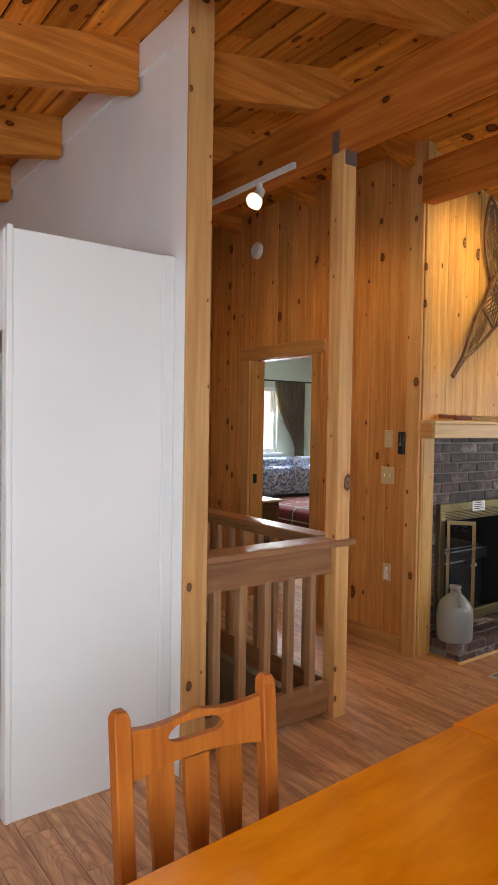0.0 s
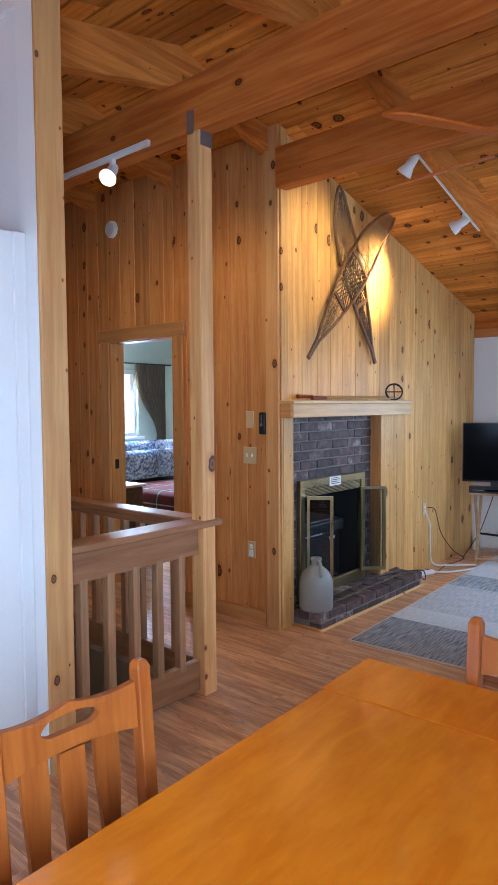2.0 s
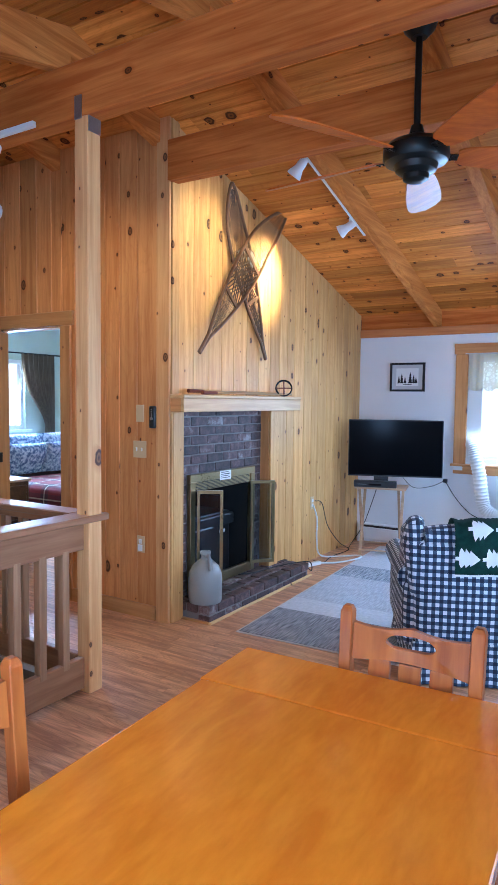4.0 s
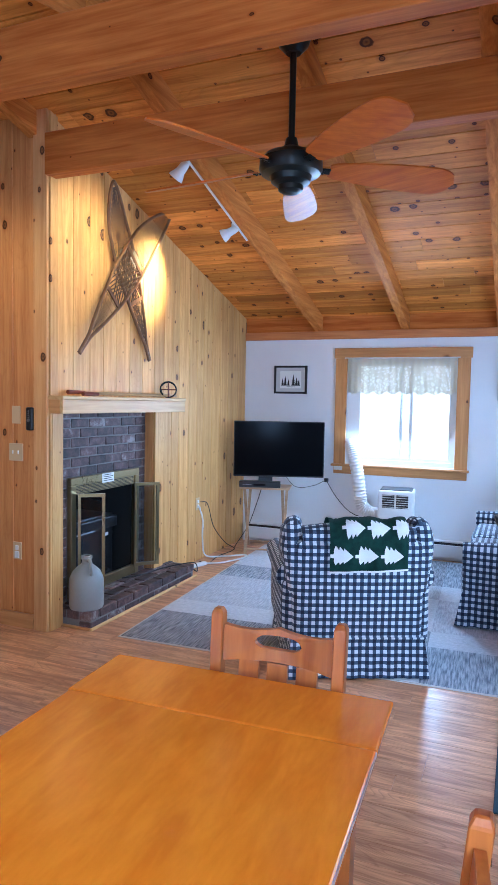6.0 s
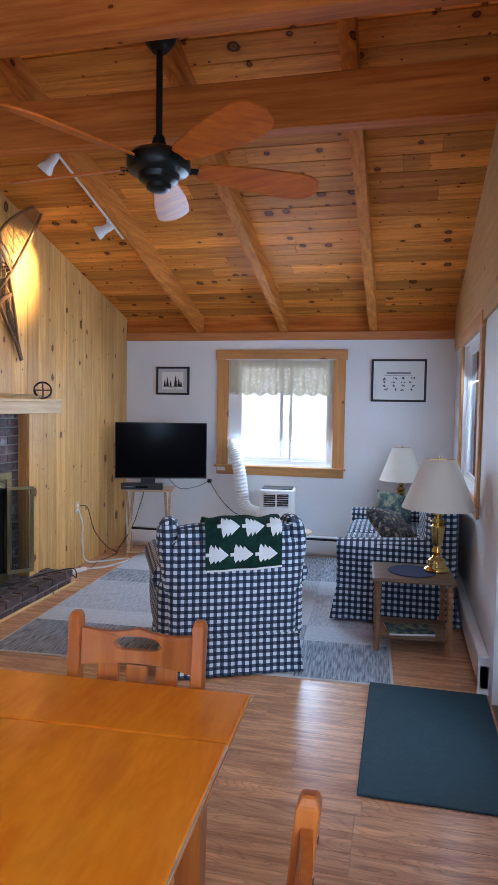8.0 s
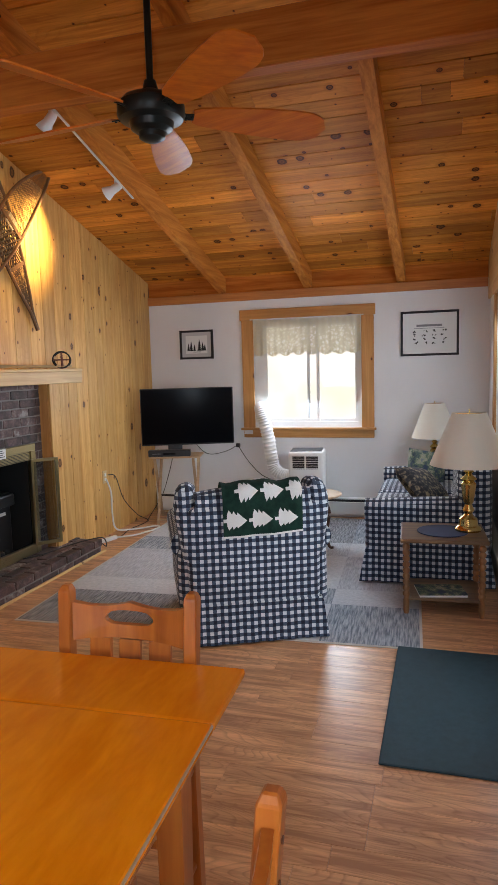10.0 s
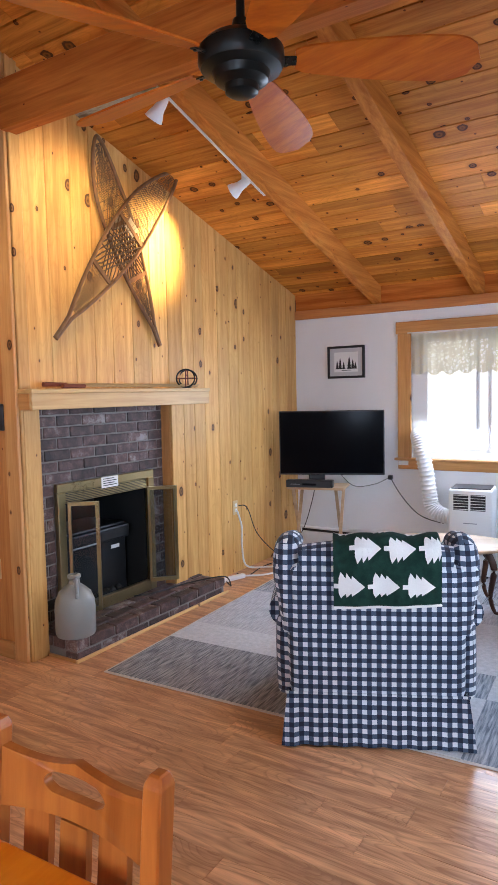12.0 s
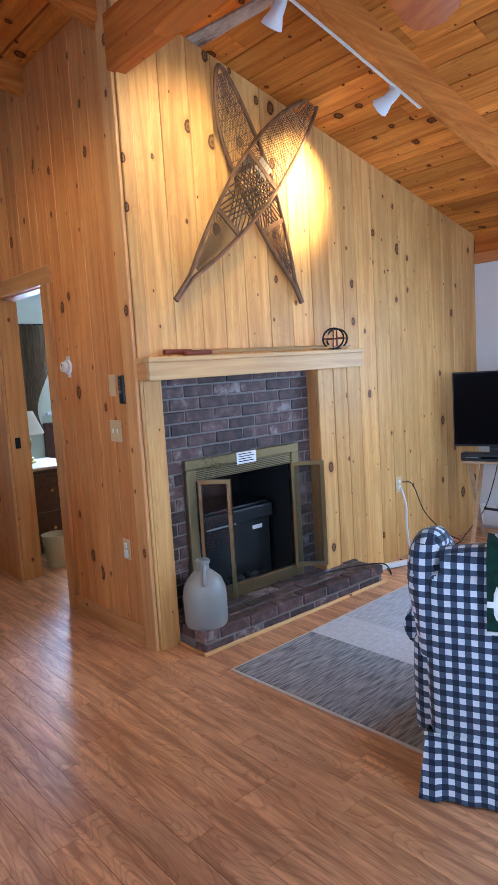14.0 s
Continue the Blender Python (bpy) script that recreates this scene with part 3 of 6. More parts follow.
for y0, y1, z0, z1 in ((-2.3, -0.6, 0, 2.07), (-0.6, 1.0, 0, 0.85), (1.0, 3.5, 0, 2.07), (4.4, 5.35, 0, 2.07), (5.35, 6.62, 0, 0.93), (6.62, YB, 0, 2.07),
                       (-0.6, 1.0, 2.03, 2.07), (3.5, 4.4, 2.03, 2.07), (5.35, 6.62, 2.03, 2.07)):
    cuboid(bm, XR, XR + 0.14, y0, y1, z0, z1)
wall_side = solid("wall_side", bm, "white", "white painted side wall with windows and a glass door", "wall", "structure")
wall_gable = wall_blocks("wall_gable", [slope_block(XR - 0.02, XR + 0.14, -2.3, RIDGE_Y, 2.07), slope_block(XR - 0.02, XR + 0.14, RIDGE_Y, YB + 0.14, 2.07)],
                         "trim_y", "pine boarded gable above the side wall")
wall_front = wall_blocks("wall_front", [(XL - 0.12, -3.0, -2.44, -2.3, 0, 2.24), (-1.4, XR + 0.14, -2.44, -2.3, 0, 2.24), (-3.0, -1.4, -2.44, -2.3, 0, 0.95),
                         (-3.0, -1.4, -2.44, -2.3, 2.05, 2.24)], "white", "plain white painted kitchen wall")
wall_kitchen = wall_blocks("wall_kitchen", [slope_block(XL, -2.682, YW, YW + 0.1, -2.4, 0.0)], "white", "white painted wall behind the refrigerator")
bm = bmesh.new()
cuboid(bm, XL, -2.80, YW - 0.018, YW, 3.10, 3.235)
cuboid(bm, -2.80, -2.682, YW - 0.02, YW, 0, 3.24)
trim_white = solid("trim_white", bm, "enamel", "white moulding along the kitchen wall top and end", "trim", "structure")

# stairwell below the railing
wall_blocks("wall_stairwell", [(XL, -2.78, 3.24, 3.30, -2.4, -0.13), (-2.84, -2.72, YW + 0.1, 3.24, -2.4, -0.13), (XL, -2.78, YW + 0.1, 3.24, -2.5, -2.4)], "dim",
            "dim brown stairwell lining below the floor")


def board_mesh(w, z0, za, zb, t=0.02, ch=0.004):
    """An upright tongue-and-groove board with chamfered front edges; its top may slope."""
    bm = bmesh.new()
    prof = [(0.0, 0.0), (w, 0.0), (w, -t + ch), (w - ch, -t), (ch, -t), (0.0, -t + ch)]
    lo = [bm.verts.new((x, y, z0)) for x, y in prof]
    hi = [bm.verts.new((x, y, za + (zb - za) * x / w)) for x, y in prof]
    for i in range(6):
        j = (i + 1) % 6
        bm.faces.new((lo[i], lo[j], hi[j], hi[i]))
    bm.faces.new(lo[::-1])
    bm.faces.new(hi)
    return bm


def board_run(parent, material, turn, u0, u1, place, low, high):
    """Boards side by side from u0 to u1; low(u) and high(u) give their ends."""
    u = u0
    while u < u1 - 0.004:
        w = min(RND.choice((0.135, 0.16, 0.185)), u1 - u)
        if u1 - u - w < 0.05:
            w = u1 - u
        gap = 0.0015
        ob = new("board", finish(board_mesh(w - gap, low(u + w / 2), high(u), high(u + w)), "board", material))
        ob.matrix_world = Matrix.Translation(place(u)) @ pose(0, 0, 0, 0, 0, turn)
        ob.parent = parent
        u += w


# ceiling of planks
def ceiling():
    bm = bmesh.new()
    x0, x1 = XL - 0.1, XR + 0.12

    def slab(ya, yb, t0, t1, xa, xb, gap=0.0075):
        za, zb = ceil_z(ya), ceil_z(yb)
        hexa(bm, [(xa, ya + gap, za + t0), (xb, ya + gap, za + t0), (xb, yb - gap, zb + t0), (xa, yb - gap, zb + t0),
                  (xa, ya + gap, za + t1), (xb, ya + gap, za + t1), (xb, yb - gap, zb + t1), (xa, yb - gap, zb + t1)])
    slab(-2.44, RIDGE_Y, 0.022, 0.08, x0, x1, 0)
    for a, b, xa in ((RIDGE_Y, 4.4, x0), (4.4, YB + 0.5, XF - 0.24)):
        za, zb = [3.15 - FAR * (y - 4.83) for y in (a, b)]
        hexa(bm, [(xa, a, za + 0.022), (x1, a, za + 0.022), (x1, b, zb + 0.022), (xa, b, zb + 0.022), (xa, a, za + 0.08), (x1, a, za + 0.08), (x1, b, zb + 0.08), (xa, b, zb + 0.08)])
    # the slabs behind the planks are coloured dark, as shade in the gaps
    for f in bm.faces:
        f.material_index = 1
    y = RIDGE_Y
    while y > -2.3:
        xs = [x0] + sorted(RND.uniform(x0, x1) for _ in range(2)) + [x1]
        for a, b in zip(xs, xs[1:]):
            slab(y - 0.165, y - 0.0001, 0, 0.02, a + 0.001, b - 0.001)
        y -= 0.165
    y = RIDGE_Y + 0.0001
    while y < YB + 0.1:
        lo = x0 if y < 4.3 else XF - 0.1
        xs = [lo] + sorted(RND.uniform(lo, x1) for _ in range(2)) + [x1]
        for a, b in zip(xs, xs[1:]):
            slab(y, y + 0.165, 0, 0.02, a + 0.001, b - 0.001)
        y += 0.165
    return solid("ceiling", bm, ("pine_ceiling", "groove_shade"), "vaulted ceiling of orange knotty pine planks", "ceiling", "structure")


ceiling()
bm = bmesh.new()
rbox(bm, XL, XR - 0.02, 3.20, 3.30, 2.875, 3.14, 0.006, 1)
ridge_beam = solid("ridge_beam", bm, "beam_x", "heavy reddish fir beam under the ridge", "beam", "structure")
bm = bmesh.new()
rbox(bm, XF + 0.002, XR - 0.02, 4.22, 4.32, 2.905, 3.16, 0.006, 1)
solid("purlin_beam", bm, "beam_x", "reddish fir beam crossing the living room ceiling", "beam", "structure")
for x in (-5.05, -4.10, -3.15, -2.22, -1.335, -0.45):
    bm = bmesh.new()
    w = 0.039

    def rafter(ya, yb, d):
        za, zb = ceil_z(ya), ceil_z(yb)
        hexa(bm, [(x - w, ya, za - d), (x + w, ya, za - d), (x + w, yb, zb - d), (x - w, yb, zb - d),
                  (x - w, ya, za - 0.001), (x + w, ya, za - 0.001), (x + w, yb, zb - 0.001), (x - w, yb, zb - 0.001)])
    if x < -2.8:
        rafter(-2.3, YW - 0.02, 0.23)
        rafter(YW + 0.1, RIDGE_Y, 0.23)
    else:
        rafter(-2.3, RIDGE_Y, 0.23)
    rafter(RIDGE_Y, YB - 0.001 if x > XF else YS + 0.065, 0.15)
    solid("rafter", bm, "beam_y", "reddish brown pine rafter under the plank ceiling", "rafter", "structure", group="rafters")

# trim at the top of the back wall, corner boards, casings
def trim(name, x0, x1, y0, y1, z0, z1, material, label, r=0.004):
    return solid(name, one(rbox, x0, x1, y0, y1, z0, z1, r, 1), material, label, "trim", "structure")


trim("trim_top", XF + 0.003, XR - 0.023, YB - 0.03, YB, 2.18, 2.262, "beam_y2", "pine moulding along the top of the white wall")
trim("trim_blocking", XF, XR - 0.02, YB + 0.0, YB + 0.03, 2.262, 2.45, "beam_x", "dark pine blocking between the rafter ends")
trim("trim_corner", XF - 0.10, XF + 0.008, YS - 0.022, YS - 0.001, 0, 3.36, "post", "upright pine corner board")
trim("trim_corner_side", XF - 0.004, XF + 0.018, YS - 0.0, YS + 0.075, 0, 3.36, "pine_wall", "upright pine corner board")
trim("baseboard_hall", DX1 + 0.10, XF - 0.105, YS - 0.022, YS, 0, 0.10, "trim_x", "low pine baseboard")

bm = bmesh.new()
STRIP = ((-3.03, 4.705), (-2.42, 4.765), (-2.42, 4.825), (-3.03, 4.79))
hexa(bm, [(x, y, ceil_z(y) - 0.011) for x, y in STRIP] + [(x, y, ceil_z(y) - 0.0005) for x, y in STRIP])
solid("trim_weathered", bm, "weathered", "pale weathered board strip beside the ceiling beam", "trim", "structure")

door_1 = thing("door_1", "bedroom doorway with an orange pine casing", "doorway", kind="structure")
for a, b in ((DX0 - 0.10, DX0 + 0.006), (DX1 - 0.006, DX1 + 0.10)):
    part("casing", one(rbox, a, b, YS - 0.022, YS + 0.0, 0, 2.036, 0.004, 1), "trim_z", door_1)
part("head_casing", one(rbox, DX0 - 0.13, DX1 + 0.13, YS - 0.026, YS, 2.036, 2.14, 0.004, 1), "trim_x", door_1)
for a, b in ((DX0, DX0 + 0.014), (DX1 - 0.014, DX1)):
    part("jamb", one(cuboid, a, b, YS + 0.0, YS + 0.14, 0, 2.03), "trim_z", door_1)
part("strike_plate", one(rbox, DX0 + 0.014, DX0 + 0.019, YS + 0.03, YS + 0.07, 0.98, 1.06, 0.002, 1), "iron", door_1, "small black strike plate")
door_2 = thing("door_2", "white door in a pine casing at the end of the hall", "door", kind="structure")
part("door_panel", one(rbox, XL, XL + 0.012, 3.40, 4.06, 0.01, 2.03, 0.004, 1), "enamel", door_2, "white painted door panel")
for a, b in ((3.30, 3.40), (4.06, 4.16)):
    part("casing", one(rbox, XL, XL + 0.024, a, b, 0, 2.036, 0.004, 1), "enamel", door_2)
part("head_casing", one(rbox, XL, XL + 0.026, 3.28, 4.18, 2.036, 2.12, 0.004, 1), "trim_y", door_2)


def window(name, label, m, w, h, casing="trim", bar_at=0.5):
    """A sliding window in local x (width) and z, face towards local -y; the origin is at the opening's lower left."""
    win = thing(name, label, "window", m, kind="structure")
    c = 0.115
    for a, b in ((-c, 0.004), (w - 0.004, w + c)):
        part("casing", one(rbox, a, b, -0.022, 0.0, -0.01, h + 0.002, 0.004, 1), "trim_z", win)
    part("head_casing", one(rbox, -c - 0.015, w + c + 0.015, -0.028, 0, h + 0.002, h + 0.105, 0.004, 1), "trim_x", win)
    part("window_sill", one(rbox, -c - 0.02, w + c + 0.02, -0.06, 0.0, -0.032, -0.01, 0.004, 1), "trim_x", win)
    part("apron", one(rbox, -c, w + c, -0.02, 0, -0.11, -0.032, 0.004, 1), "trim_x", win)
    bm = bmesh.new()
    for a, b, d, e in ((0, w, 0, 0.045), (0, w, h - 0.045, h), (0, 0.045, 0.045, h - 0.045), (w - 0.045, w, 0.045, h - 0.045)):
        cuboid(bm, a, b, 0.03, 0.09, d, e)
    part("window_frame", bm, "enamel", win, "white vinyl window frame")
    for a, b, y in ((0.045, w * bar_at + 0.065, 0.05), (w * bar_at - 0.065, w - 0.045, 0.068)):
        bm = bmesh.new()
        for p, q, d, e in ((a, b, 0.045, 0.075), (a, b, h - 0.075, h - 0.045), (a, a + 0.03, 0.075, h - 0.075), (b - 0.03, b, 0.075, h - 0.075)):
            cuboid(bm, p, q, y - 0.008, y + 0.008, d, e)
        sash = part("sash", bm, "enamel", win, "white sliding sash")
        ob = part("pane", one(cuboid, a + 0.03, b - 0.03, y - 0.002, y + 0.002, 0.075, h - 0.075), "glass", sash, "clear glass pane")
        ob.visible_shadow = False
    return win


window("window_1", "sliding window with a pine casing and bright daylight", pose(-1.91, YB, 0.91), 1.09, 1.07, bar_at=0.55)
window("window_2", "side window with a pine casing and bright daylight", pose(XR, 6.62, 0.93, 0, 0, -90), 1.27, 1.10)
window("window_3", "dining window with a pine casing", pose(XR, 1.0, 0.85, 0, 0, -90), 1.6, 1.18)
window("window_4", "kitchen window with a pine casing", pose(-1.4, -2.3, 0.95, 0, 0, 180), 1.6, 1.10)
door_3 = thing("door_3", "glass entrance door beside the mat", "door", kind="structure")
bm = bmesh.new()
for a, b, d, e in ((3.5, 4.4, 0.0, 0.12), (3.5, 4.4, 1.93, 2.03), (3.5, 3.6, 0.12, 1.93), (4.3, 4.4, 0.12, 1.93)):
    cuboid(bm, XR + 0.05, XR + 0.09, a, b, d, e)
part("door_frame", bm, "enamel", door_3)
part("pane", one(cuboid, XR + 0.068, XR + 0.072, 3.6, 4.3, 0.12, 1.93), "glass", door_3, "clear glass pane").visible_shadow = False

# ground and distance outside
bm = bmesh.new()
cuboid(bm, -300, 300, -300, 300, -3.2, -3.0)
solid("ground", bm, "backdrop_ground", "grassy ground around the house", "ground", "structure")

for name, m, w, h in (("backdrop_back", look((-1.4, 16, 3.0), (-1.4, 7.5, 3.0)), 26, 14), ("backdrop_side", look((9, 5, 3.0), (0, 5, 3.0)), 26, 14),
                      ("backdrop_bedroom", look((-14, 6, 3.0), (-7, 6, 3.0)), 20, 14)):
    bm = bmesh.new()
    cuboid(bm, -w / 2, w / 2, -h / 2, h / 2, -0.02, 0)
    solid(name, bm, "distance", "hazy bright distance outside the window", "backdrop", "structure", m=m)

# bedroom shell
wall_blocks("wall_bedroom", [(-7.12, -7.0, 4.26, 5.55, 0, 2.45), (-7.12, -7.0, 6.33, 7.5, 0, 2.45), (-7.12, -7.0, 5.55, 6.33, 0, 1.12), (-7.12, -7.0, 5.55, 6.33, 1.97, 2.45),
            (-7.12, -3.28, 7.5, 7.62, 0, 2.45), (-7.12, XL - 0.12, 4.26, 4.38, 0, 2.45)], "sage", "pale green painted bedroom wall")
wall_blocks("wall_bedroom_lining", [(DX1 + 0.02, -3.28, YS + 0.125, YS + 0.14, 0, 2.42), (XL - 0.12, DX0 - 0.02, YS + 0.135, YS + 0.15, 0, 2.42)], "sage", "pale green painted bedroom wall")
bm = bmesh.new()
cuboid(bm, -7.12, -3.28, 4.41, 7.62, 2.45, 2.5)
solid("ceiling_bedroom", bm, "white", "flat white bedroom ceiling", "ceiling", "structure")

# ---- railing and posts ----
bm = bmesh.new()
rbox(bm, -2.68, -2.658, 2.278, 2.395, 0, 3.25, 0.004, 1)
solid("pine_post", bm, "post", "light knotty pine post at the kitchen wall end", "post", "structure")
post = thing("support_post", "light pine post under the ridge beam", "post", kind="structure")
part("shaft", one(rbox, -2.795, -2.705, 3.205, 3.295, 0, 2.875, 0.005, 1), "post", post)
bm = bmesh.new()
cuboid(bm, -2.78, -2.735, 3.192, 3.1985, 2.86, 2.97)
cuboid(bm, -2.7045, -2.701, 3.21, 3.29, 2.80, 2.873)
part("bracket", bm, "steel", post, "galvanised steel beam bracket")
rail = thing("stair_railing", "brown wooden stair railing with square balusters", "railing", kind="structure")
part("hand_rail", one(rbox, -2.84, -2.69, 2.41, 3.335, 0.885, 0.92, 0.006, 1), "rail_y", rail)
part("top_rail", one(rbox, -2.775, -2.735, 2.41, 3.20, 0.745, 0.885, 0.004, 1), "rail_y", rail)
part("bottom_rail", one(rbox, -2.775, -2.735, 2.41, 3.20, 0.03, 0.19, 0.004, 1), "rail_y", rail)
part("hand_rail", one(rbox, XL, -2.845, 3.20, 3.335, 0.885, 0.92, 0.006, 1), "rail_x", rail)
part("top_rail", one(rbox, XL, -2.835, 3.24, 3.28, 0.845, 0.885, 0.004, 1), "rail_x", rail)
part("bottom_rail", one(rbox, XL, -2.835, 3.24, 3.28, 0.03, 0.17, 0.004, 1), "rail_x", rail)
me = finish(one(rbox, -0.021, 0.021, -0.021, 0.021, 0.16, 0.76, 0.003, 1), "baluster", "rail_z")
for i in range(5):
    ob = new("baluster", me)
    ob.location, ob.parent = (-2.755, 2.50 + 0.145 * i, 0), rail
me = finish(one(rbox, -0.021, 0.021, -0.021, 0.021, 0.16, 0.85, 0.003, 1), "baluster", "rail_z")
for i in range(17):
    ob = new("baluster", me)
    ob.location, ob.parent = (-2.98 - 0.145 * i, 3.26, 0), rail

# ---- kitchen: refrigerator and its housing ----
housing = thing("fridge_housing", "white cabinet housing round the refrigerator", "cabinet")
part("side_panel", one(rbox, -2.80, -2.775, 1.61, YW - 0.022, 0, 2.20, 0.003, 1), "enamel", housing)
part("front_stile", one(rbox, -2.83, -2.77, 1.588, 1.61, 0, 2.21, 0.004, 1), "enamel", housing)
part("back_stile", one(rbox, -2.775, -2.76, YW - 0.075, YW - 0.0205, 0, 2.20, 0.004, 1), "enamel", housing)
part("upper_cabinet", one(rbox, -3.75, -2.801, 1.585, YW - 0.022, 1.83, 2.20, 0.004, 1), "enamel", housing)
for a, b in ((-3.73, -3.285), (-3.275, -2.835)):
    d = part("door", one(rbox, a, b, 1.557, 1.583, 1.85, 2.185, 0.006, 2), "enamel", housing)
    part("door_panel", one(rbox, a + 0.06, b - 0.06, 1.551, 1.558, 1.91, 2.125, 0.003, 1), "enamel", d)
fridge = thing("refrigerator", "white refrigerator in a white cabinet housing", "refrigerator", pose(0, -0.055, 0))
part("body", one(rbox, -3.72, -2.86, 1.66, YW - 0.03, 0.03, 1.76, 0.01, 2), "plastic", fridge)
part("freezer_door", one(rbox, -3.72, -2.86, 1.60, 1.655, 1.25, 1.76, 0.015, 2), "plastic", fridge)
part("fridge_door", one(rbox, -3.72, -2.86, 1.60, 1.655, 0.06, 1.24, 0.015, 2), "plastic", fridge)
for a, b in ((1.30, 1.70), (0.7, 1.2)):
    part("handle", one(rod, (-3.66, 1.57, a), (-3.66, 1.57, b), 0.012), "plastic", fridge)

# ---- fireplace ----
mantel = thing("mantel_shelf", "thick light pine mantel shelf over the brick fireplace", "mantel")
part("shelf", one(rbox, XF + 0.001, XF + 0.125, 4.25, 5.895, 1.515, 1.54, 0.004, 1), "trim_y", mantel)
part("front_board", one(rbox, XF + 0.095, XF + 0.12, 4.255, 5.89, 1.425, 1.515, 0.003, 1), "trim_y", mantel)
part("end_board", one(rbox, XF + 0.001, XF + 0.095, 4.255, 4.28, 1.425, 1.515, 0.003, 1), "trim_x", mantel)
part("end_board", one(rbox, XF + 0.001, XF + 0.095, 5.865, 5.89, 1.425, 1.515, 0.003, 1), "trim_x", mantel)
surround = thing("fireplace_surround", "light pine boards framing the brick fireplace", "surround")
part("left_board", one(rbox, XF - 0.0, XF + 0.022, 4.275, 4.385, 0, 1.425, 0.003, 1), "pine_wall", surround)
part("right_board", one(rbox, XF - 0.0, XF + 0.022, 5.56, 5.70, 0.0, 1.425, 0.003, 1), "pine_wall", surround)
part("return_board", one(cuboid, XF - 0.085, XF - 0.001, 5.555, 5.57, 0, 1.425), "trim_z", surround)
part("return_board", one(cuboid, XF - 0.085, XF - 0.001, 4.37, 4.38, 0, 1.425), "trim_z", surround)

BX = XF - 0.07
insert = thing("fireplace_insert", "brass framed fireplace insert with open glass doors", "fireplace")
FY0, FY1, FZ0, FZ1 = 4.54, 5.41, 0.125, 0.975
fx = BX + 0.035
part("top_rail", one(rbox, BX, fx, FY0, FY1, 0.92, FZ1, 0.004, 1), "brass", insert, "aged brass top rail")
part("vent_rail", one(rbox, BX, fx - 0.012, FY0 + 0.06, FY1 - 0.06, 0.85, 0.92, 0.003, 1), "brass", insert)
for i in range(6):
    part("louvre", one(rbox, fx - 0.013, fx - 0.009, FY0 + 0.07, FY1 - 0.07, 0.857 + 0.0105 * i, 0.8605 + 0.0105 * i, 0.001, 1), "soot", insert)
part("side_stile", one(rbox, BX, fx, FY0, FY0 + 0.06, FZ0, 0.92, 0.004, 1), "brass", insert)
part("side_stile", one(rbox, BX, fx, FY1 - 0.06, FY1, FZ0, 0.92, 0.004, 1), "brass", insert)
part("bottom_rail", one(rbox, BX, fx, FY0 + 0.06, FY1 - 0.06, FZ0, 0.20, 0.004, 1), "brass", insert)
bm = bmesh.new()
cuboid(bm, BX - 0.52, BX - 0.50, FY0 + 0.04, FY1 - 0.04, 0.12, 0.92)
cuboid(bm, BX - 0.50, BX - 0.005, FY0 + 0.04, FY0 + 0.058, 0.12, 0.92)
cuboid(bm, BX - 0.50, BX - 0.005, FY1 - 0.058, FY1 - 0.04, 0.12, 0.92)
cuboid(bm, BX - 0.50, BX - 0.005, FY0 + 0.04, FY1 - 0.04, 0.905, 0.92)
cuboid(bm, BX - 0.50, BX - 0.005, FY0 + 0.04, FY1 - 0.04, 0.12, 0.135)
part("firebox", bm, "soot", insert, "sooty black firebox")
stove = part("stove_body", one(rbox, BX - 0.48, BX - 0.12, FY0 + 0.14, FY1 - 0.14, 0.136, 0.62, 0.012, 2), "stove", insert, "black steel stove inside the firebox")
part("stove_hood", one(rbox, BX - 0.12, BX - 0.07, FY0 + 0.15, FY1 - 0.15, 0.52, 0.61, 0.012, 2), "stove", stove)
part("handle", one(rod, (BX - 0.06, 4.72, 0.53), (BX - 0.06, 4.94, 0.53), 0.006), "steel", stove)
part("label_plate", one(rbox, BX - 0.119, BX - 0.115, 5.12, 5.20, 0.45, 0.475, 0.001, 1), "paper", stove)
for i in range(9):
    bm = bmesh.new()
    b = bmesh.ops.create_icosphere(bm, subdivisions=1, radius=0.035)
    for v in bm.verts:
        v.co = v.co * RND.uniform(0.8, 1.15) + Vector((BX - 0.10, 4.68 + 0.06 * i, 0.17))
    part("coal", bm, "soot", insert)


def fire_door(hinge_y, spread, w):
    """A brass framed glass leaf, turned out from its hinge."""
    m = pose(BX + 0.04, hinge_y, 0, 0, 0, spread)
    bm = bmesh.new()
    t = 0.012
    for a, b, d, e in ((0, 0.018, 0.19, 0.86), (w - 0.022, w, 0.19, 0.86), (0.018, w - 0.022, 0.19, 0.215), (0.018, w - 0.022, 0.838, 0.86)):
        cuboid(bm, a, b, -t, t, d, e)
    bm.transform(m)
    leaf = part("glass_door", bm, "brass", insert, "brass framed glass door standing open")
    bm = one(cuboid, 0.018, w - 0.022, -0.003, 0.003, 0.215, 0.838)
    bm.transform(m)
    part("pane", bm, "smoked", leaf, "smoked glass pane")


fire_door(FY0 + 0.07, 38, 0.185)
fire_door(FY1 - 0.08, 48, 0.205)
bm = bmesh.new()
cuboid(bm, fx + 0.0005, fx + 0.002, 4.90, 5.05, 0.905, 0.975)
tag = part("notice", bm, "paper", insert, "small white printed notice")
for i in range(4):
    part("text_line", one(cuboid, fx + 0.0022, fx + 0.0028, 4.915, 5.035 - 0.02 * (i % 2), 0.918 + 0.014 * i, 0.923 + 0.014 * i), "ink", tag)

